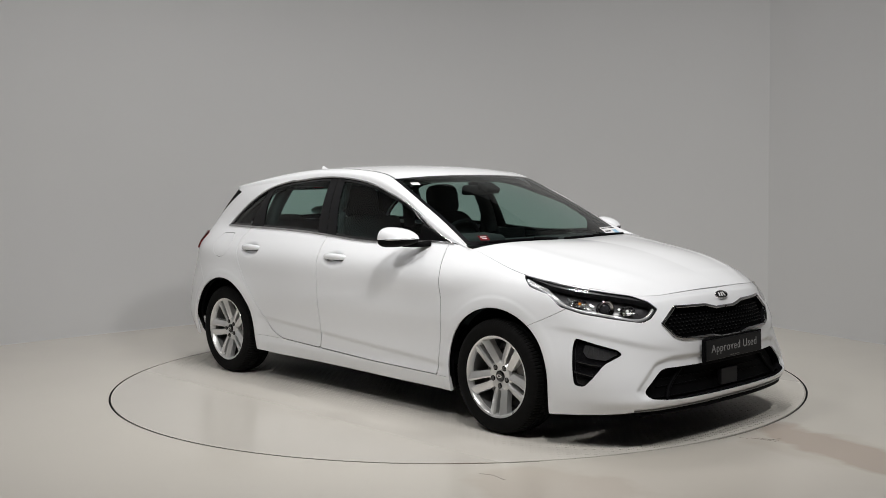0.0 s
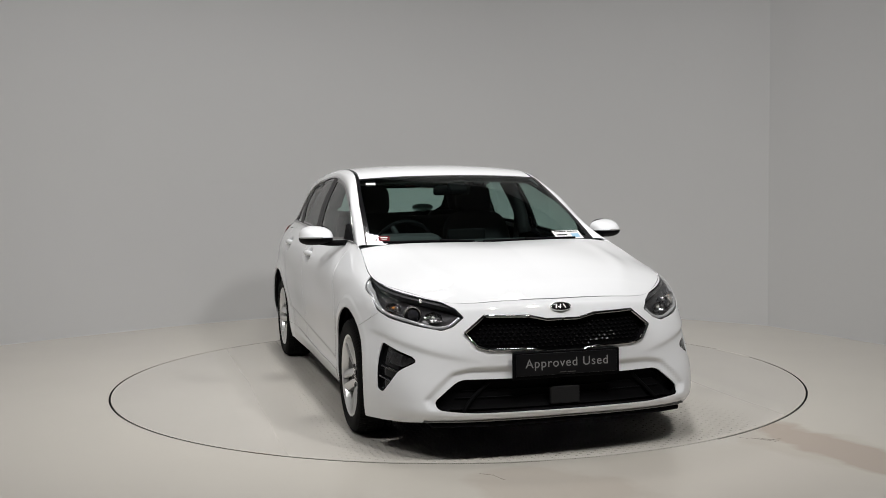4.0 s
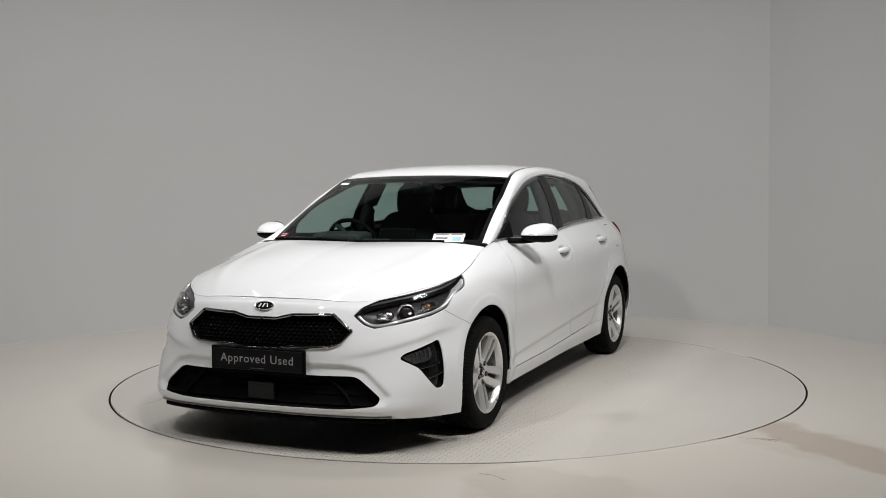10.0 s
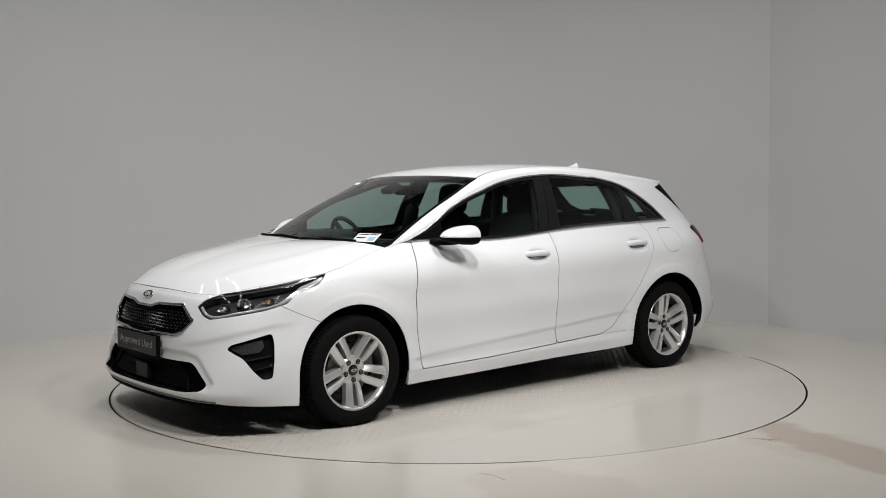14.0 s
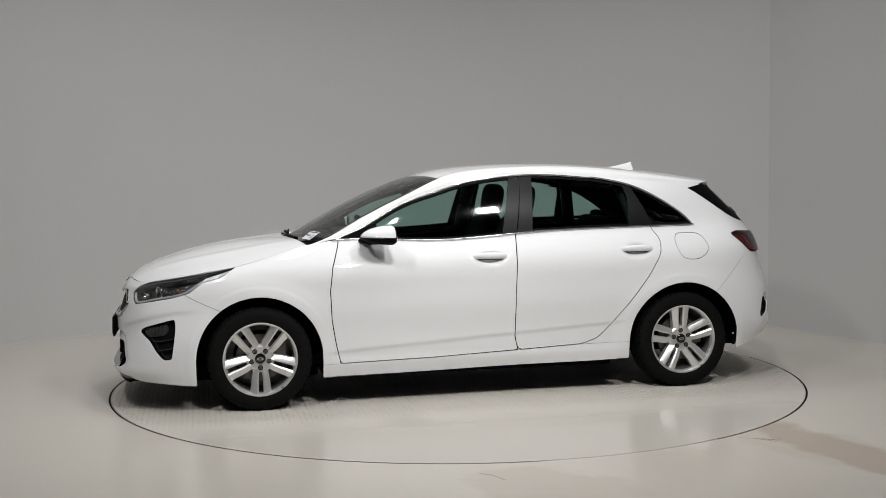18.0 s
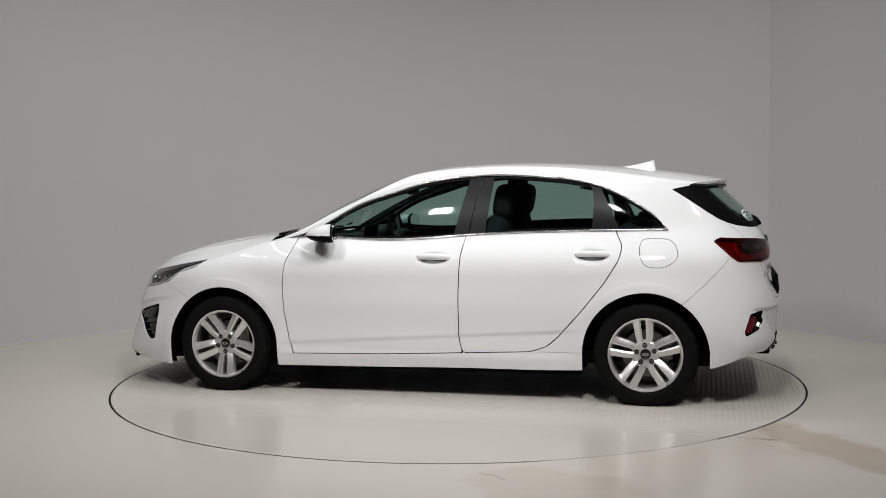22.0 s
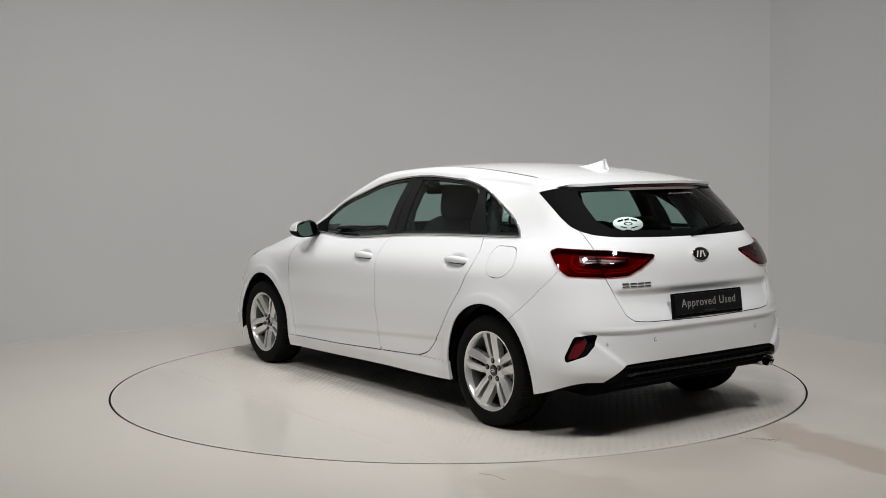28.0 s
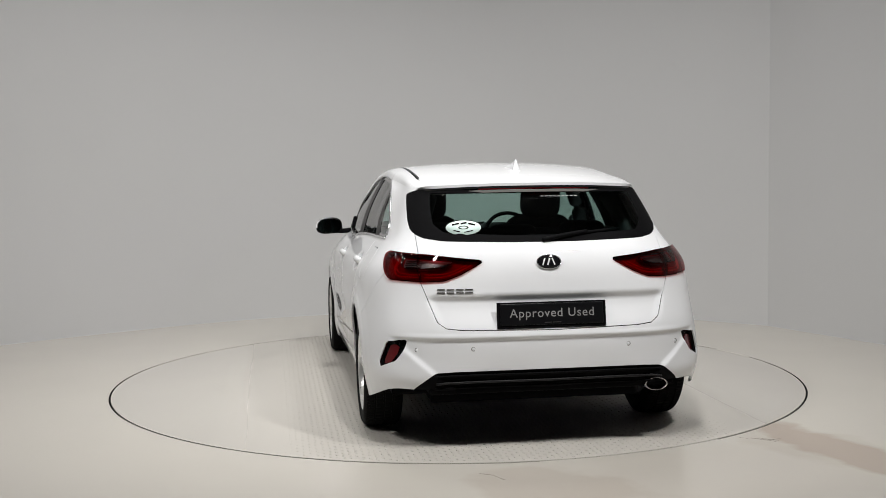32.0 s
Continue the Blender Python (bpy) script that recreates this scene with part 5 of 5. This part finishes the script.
def cabin():
    for y in (.37, -.37):
        seat(y)
    bench = new("rear_bench")
    bench.parent = CAR
    tagged(bench, "black cloth rear bench with three headrests")
    part("seat", cushion((.50, 1.26, .16), (-.85, 0, .50), (0, 6, 0), .05), CLOTH, bench, smooth=True)
    part("backrest", cushion((.16, 1.26, .60), (-1.15, 0, .76), (0, -18, 0), .05), CLOTH, bench, smooth=True)
    for y, h in ((.40, .08), (0, .06), (-.40, .08)):
        part("headrest", pillow((.10, .26, h + .02), (-1.245, y, 1.015 + h / 3), (0, -12, 0)), CLOTH, bench, smooth=True)
    # dashboard
    dash = part("dashboard", cushion((.42, 1.40, .20), (.80, 0, .855), (0, 6, 0), .07), CABIN, CAR, "charcoal dashboard", smooth=True)
    part("instrument_hood", cushion((.20, .36, .08), (.66, -.37, .965), (0, 4, 0), .035), CABIN, dash, smooth=True)
    part("centre_screen", cushion((.03, .24, .13), (.61, 0, .965), (0, -10, 0), .01), BLACK, dash)
    part("cowl_tray", cushion((.30, 1.36, .03), (.98, 0, .935), (0, 2, 0), .01), BLACK, CAR)
    part("console", cushion((.9, .22, .22), (.25, 0, .50), (0, 0, 0), .03), CABIN, CAR)
    part("cabin_floor", cushion((2.9, 1.5, .06), (-.3, 0, .27), (0, 0, 0), .01), BLACK, CAR)
    part("boot_floor", cushion((.62, 1.2, .05), (-1.58, 0, .62), (0, 0, 0), .01), CABIN, CAR)
    part("parcel_shelf", cushion((.42, 1.24, .025), (-1.50, 0, .985), (0, 0, 0), .01), CABIN, CAR)
    # steering wheel
    sw = new("steering_wheel")
    sw.parent = CAR
    tagged(sw, "black leather steering wheel")
    t = np.linspace(0, 2 * math.pi, 48, endpoint=False)
    M = np.array(pose(.50, -.37, .93, 0, -66, 0).to_3x3())
    ring = np.stack([.176 * np.cos(t), .176 * np.sin(t), 0 * t], 1) @ M.T + (.50, -.37, .918)
    obj("ring", *tube(ring, .014, 10, closed=True), BLACK, sw)
    for a in (90, 210, 330):
        e = np.array([.176 * math.cos(radians(a)), .176 * math.sin(radians(a)), 0]) @ M.T
        obj("spoke", *tube([np.array((.50, -.37, .918)), np.array((.50, -.37, .918)) + e], .018, 8), CABIN, sw)
    part("airbag_cover", cushion((.05, .13, .13), (.49, -.37, .918), (0, -24, 0), .02), CABIN, sw, smooth=True)
    obj("column", *tube([(.51, -.37, .94), (.72, -.37, .86)], .035, 10), CABIN, sw)
    # interior mirror and its foot, sun visors
    part("interior_mirror", cushion((.035, .24, .065), (.30, 0, 1.262), (0, 10, 0), .02), BLACK, CAR, "black interior mirror", smooth=True)
    obj("mirror_foot", *tube([(.33, 0, 1.275), (.40, 0, 1.30)], .014, 8), BLACK, CAR)
    part("sensor_box", cushion((.10, .11, .04), (.42, 0, 1.275), (0, 26, 0), .012), BLACK, CAR)
    # pillars inside
    for sg in (1, -1):
        obj("inner_post", *tube(spline([(-.25, sg * .70, .95), (-.28, sg * .66, 1.15), (-.31, sg * .585, 1.32)], 10), .05, 8), CABIN, CAR)
        obj("inner_post", *tube(spline([(-1.10, sg * .655, .98), (-1.06, sg * .60, 1.16), (-1.02, sg * .53, 1.30)], 10), .045, 8), CABIN, CAR)
        obj("inner_post", *tube(spline([(-1.55, sg * .60, .98), (-1.48, sg * .55, 1.12), (-1.40, sg * .50, 1.24)], 10), .05, 8), CABIN, CAR)
        obj("seat_belt", *tube(spline([(-.28, sg * .66, 1.22), (-.30, sg * .655, .9), (-.30, sg * .66, .5)], 10), .02, 6, 1), CABIN, CAR)


cabin()


# ---- fittings ----
def lettering(text, size, m, parent, material, name="lettering", label=""):
    cu = bpy.data.curves.new(name, "FONT")
    cu.body, cu.size, cu.align_x, cu.align_y, cu.extrude, cu.space_character = text, size, "CENTER", "CENTER", .0006, 1.12
    tmp = new(name, cu)
    me = bpy.data.meshes.new_from_object(tmp.evaluated_get(bpy.context.evaluated_depsgraph_get()))
    bpy.data.objects.remove(tmp)
    me.name = name
    me.materials.clear()
    me.materials.append(material)
    # one object a letter
    bm = bmesh.new()
    bm.from_mesh(me)
    left = set(bm.verts)
    while left:
        todo, island = [next(iter(left))], set()
        while todo:
            v = todo.pop()
            if v not in island:
                island.add(v)
                todo += [e.other_vert(v) for e in v.link_edges]
        left -= island
        one = bm.copy()
        one.verts.ensure_lookup_table()
        keep = {v.index for v in island}
        bmesh.ops.delete(one, geom=[v for v in one.verts if v.index not in keep], context="VERTS")
        ob = part("letter", one, material, parent, label)
        ob.matrix_local = m
    bm.free()


def number_plate(m, label):
    """A dealer's display plate; local x across, y up, z out."""
    holder = new("number_plate")
    holder.parent = CAR
    holder.matrix_local = m
    tagged(holder, label)
    bm = bmesh.new()
    box(bm, (.545, .128, .012), (0, 0, -.004), bevel=.004)
    part("plate_holder", bm, BLACK, holder)
    bm = bmesh.new()
    box(bm, (.515, .104, .008), (0, .004, .004), bevel=.003)
    part("plate", bm, PLATE, holder)
    lettering("Approved Used", .0595, pose(0, .008, .0092), holder, PRINT, label="pale grey lettering")
    for k in range(2):
        bm = bmesh.new()
        box(bm, (.034 if k == 0 else .042, .0038, .001), (-.022 + k * .044, -.037, .0088))
        part("small_print", bm, STEEL, holder)


PRINT = mat("pale_grey_print", (0.27, 0.27, 0.27), 0.5, vary=0.05, scale=80)


def badge(m, w, label, tall=.27):
    holder = new("badge")
    holder.parent = CAR
    holder.matrix_local = m
    tagged(holder, label)
    V, F = lathe([(.0005, .004), (.9, .003), (.97, .001), (1, -.004)], 40, "z")
    obj("badge_field", V * (w / 2, w * tall, 1), F, GLOSS, holder)
    V, F = lathe([(.93, .002), (.96, .006), (1.0, .006), (1.03, .002), (1.03, -.006)], 40, "z")
    obj("badge_ring", V * (w / 2, w * tall, 1), F, CHROME, holder)
    for x, sl in ((-.22, 0), (-.02, .03), (.18, 0)):
        bm = bmesh.new()
        box(bm, (w * .055, w * tall, .003), (x * w, 0, .006), (0, 0, -18 if x < .1 else 20))
        part("badge_bar", bm, WHITE, holder)


def facing(p, n):
    """A pose at p with z along n and y upwards."""
    n = Vector(n).normalized()
    x = Vector((0, 0, 1)).cross(n).normalized()
    y = n.cross(x)
    return Matrix(((x.x, y.x, n.x, p[0]), (x.y, y.y, n.y, p[1]), (x.z, y.z, n.z, p[2]), (0, 0, 0, 1)))


def fittings():
    number_plate(facing((2.185, 0, .453), (1, 0, .02)), "black dealer display plate on the front bumper")
    number_plate(facing((-2.088, 0, .672), (-1, 0, .12)), "black dealer display plate in the tailgate recess")
    p, n = skin(.0, .716, .003)
    badge(facing(p, (.80, 0, .60)), .105, "oval black and chrome maker's badge", .22)
    p, n = skin(S[-1], .925, .003)
    badge(facing(p, (-1, 0, .2)), .122, "oval black and chrome maker's badge", .29)
    # model letters: plain dark bars
    for k in range(4):
        s_ = S[-1] - (.545 - k * .047)
        p, n = skin(s_, .792, .003)
        for d in (-.0075, .0075):
            bm = bmesh.new()
            box(bm, (.038, .0065, .004), (0, d, 0), bevel=.001)
            ob = part("model_mark", bm, STEEL, HATCH)
            ob.matrix_local = facing(p, n)
    # shark fin aerial
    V = []
    n = 14
    G = np.zeros((n, 13, 3))
    for i, t in enumerate(np.linspace(0, 1, n)):
        xx = -1.13 - .215 * t
        base = np.interp(xx, [-1.5, -1.15], [1.359, 1.397]) - .003
        h = .064 * t ** 1.25 + .006
        if t > .93:
            h *= .96
        wdt = .026 * (1 - .30 * t)
        for j, a in enumerate(np.linspace(0, math.pi, 13)):
            G[i, j] = (xx + (.018 * (math.sin(a) ** .6) * (t > .9)) - .0, wdt * math.cos(a) * (1 - .45 * math.sin(a) * t), base + h * math.sin(a) ** .9)
    sh = Sheet.grid(G)
    V, F = list(sh.V), list(sh.F)
    F += [tuple(range(12, -1, -1)), tuple(range((n - 1) * 13, n * 13))]
    obj("aerial", V, F, PAINT, CAR, "white shark-fin aerial")
    # wipers
    for pts in ([(1.075, -.10, .979), (1.06, -.30, .985), (1.03, -.62, .984)], [(1.07, .52, .983), (1.085, .2, .982), (1.09, -.05, .980)]):
        obj("wiper", *tube(spline(pts, 14), .008, 6), BLACK, CAR, "black windscreen wiper")
        obj("wiper_arm", *tube(spline([pts[0], tuple(np.array(pts[1]) + (.02, 0, .006))], 6), .009, 6), BLACK, CAR)
    obj("rear_wiper", *tube(spline([(-1.975, -.05, 1.045), (-1.955, -.20, 1.060), (-1.90, -.40, 1.075)], 14), .009, 6), BLACK, CAR, "black rear wiper")
    obj("rear_wiper_arm", *tube(spline([(-1.99, .02, 1.030), (-1.975, -.1, 1.052), (-1.95, -.22, 1.066)], 10), .012, 6), BLACK, CAR)
    obj("bonnet_cowl", *tube(spline([(1.10, -.6, .958), (1.125, 0, .960), (1.10, .6, .958)], 20), .02, 8, .5), BLACK, CAR, "black scuttle panel")
    # stickers in the windscreen and the rear window
    def sticker(name, at, nrm, w, h, m, label, bars=()):
        holder = new(name)
        holder.parent = CAR
        holder.matrix_local = facing(at, nrm)
        tagged(holder, label)
        bm = bmesh.new()
        box(bm, (w, h, .001))
        part("sheet", bm, m, holder)
        for bx, by, bw, bh, bmtl in bars:
            bm = bmesh.new()
            box(bm, (bw, bh, .001), (bx, by, .0012))
            part("print_bar", bm, bmtl, holder)
        return holder
    sticker("windscreen_sticker", (.985, .51, .998), (.55, .10, .83), .185, .080, WHITE, "white and pale blue paper sticker inside the windscreen",
            ((-.04, .029, .08, .006, BLACK), (.045, .029, .07, .006, BLACK), (.05, -.010, .05, .035, BLUE), (-.04, -.002, .07, .010, SATIN_BLACK)))
    sticker("windscreen_sticker", (.968, -.60, 1.003), (.55, -.10, .83), .062, .045, DARK_RED, "small red and white sticker inside the windscreen", ((0, .008, .04, .006, WHITE), (0, -.008, .03, .005, WHITE)))
    sticker("windscreen_sticker", (.315, -.53, 1.308), (.48, -.08, .87), .06, .028, WHITE, "small white sticker inside the windscreen")
    # oval dealer sticker in the rear window
    holder = new("window_sticker")
    holder.parent = CAR
    holder.matrix_local = facing((-1.902, .400, 1.094), (-.80, .22, .60))
    tagged(holder, "pale oval dealer sticker inside the rear window")
    V, F = lathe([(.0005, 0), (1, 0), (1, -.001)], 40, "z")
    obj("sheet", V * (.088, .043, 1), F, STICKER, holder)
    for bx, by, bw, bh in ((-.040, .020, .036, .009), (0, .026, .030, .009), (.040, .020, .036, .009), (-.032, -.021, .034, .005), (.028, -.023, .044, .005)):
        bm = bmesh.new()
        box(bm, (bw, bh, .001), (bx, by, .0015), (0, 0, -14 * (1 if bx > 0 else -1) * (1 if by > 0 else -1)))
        part("print_bar", bm, BLACK, holder)
    V, F = lathe([(.7, .001), (1, .001), (1, .002), (.7, .002)], 30, "z")
    obj("print_ring", V * (.026, .010, 1), F, BLACK, holder)
    for k in range(9):
        bm = bmesh.new()
        box(bm, (.014, .005, .001))
        ob = part("window_print", bm, PRINT, REARW)
        ob.matrix_local = facing((-1.792, -.03 - .022 * k, 1.243), (-.80, -.05, .6))


fittings()


def motions():
    rows_car, rows_table = [], []
    for k in range(33):
        a = radians(-46.50 - 6.679 * k)
        c, s = math.cos(a), math.sin(a)
        rows_car.append((k, pose(c * .022 + s * .118, s * .022 - c * .118, 0, 0, 0, math.degrees(a))))
        rows_table.append((k, pose(0, 0, 0, 0, 0, math.degrees(a))))
    walk(CAR, rows_car)
    walk(TABLE, rows_table)


motions()
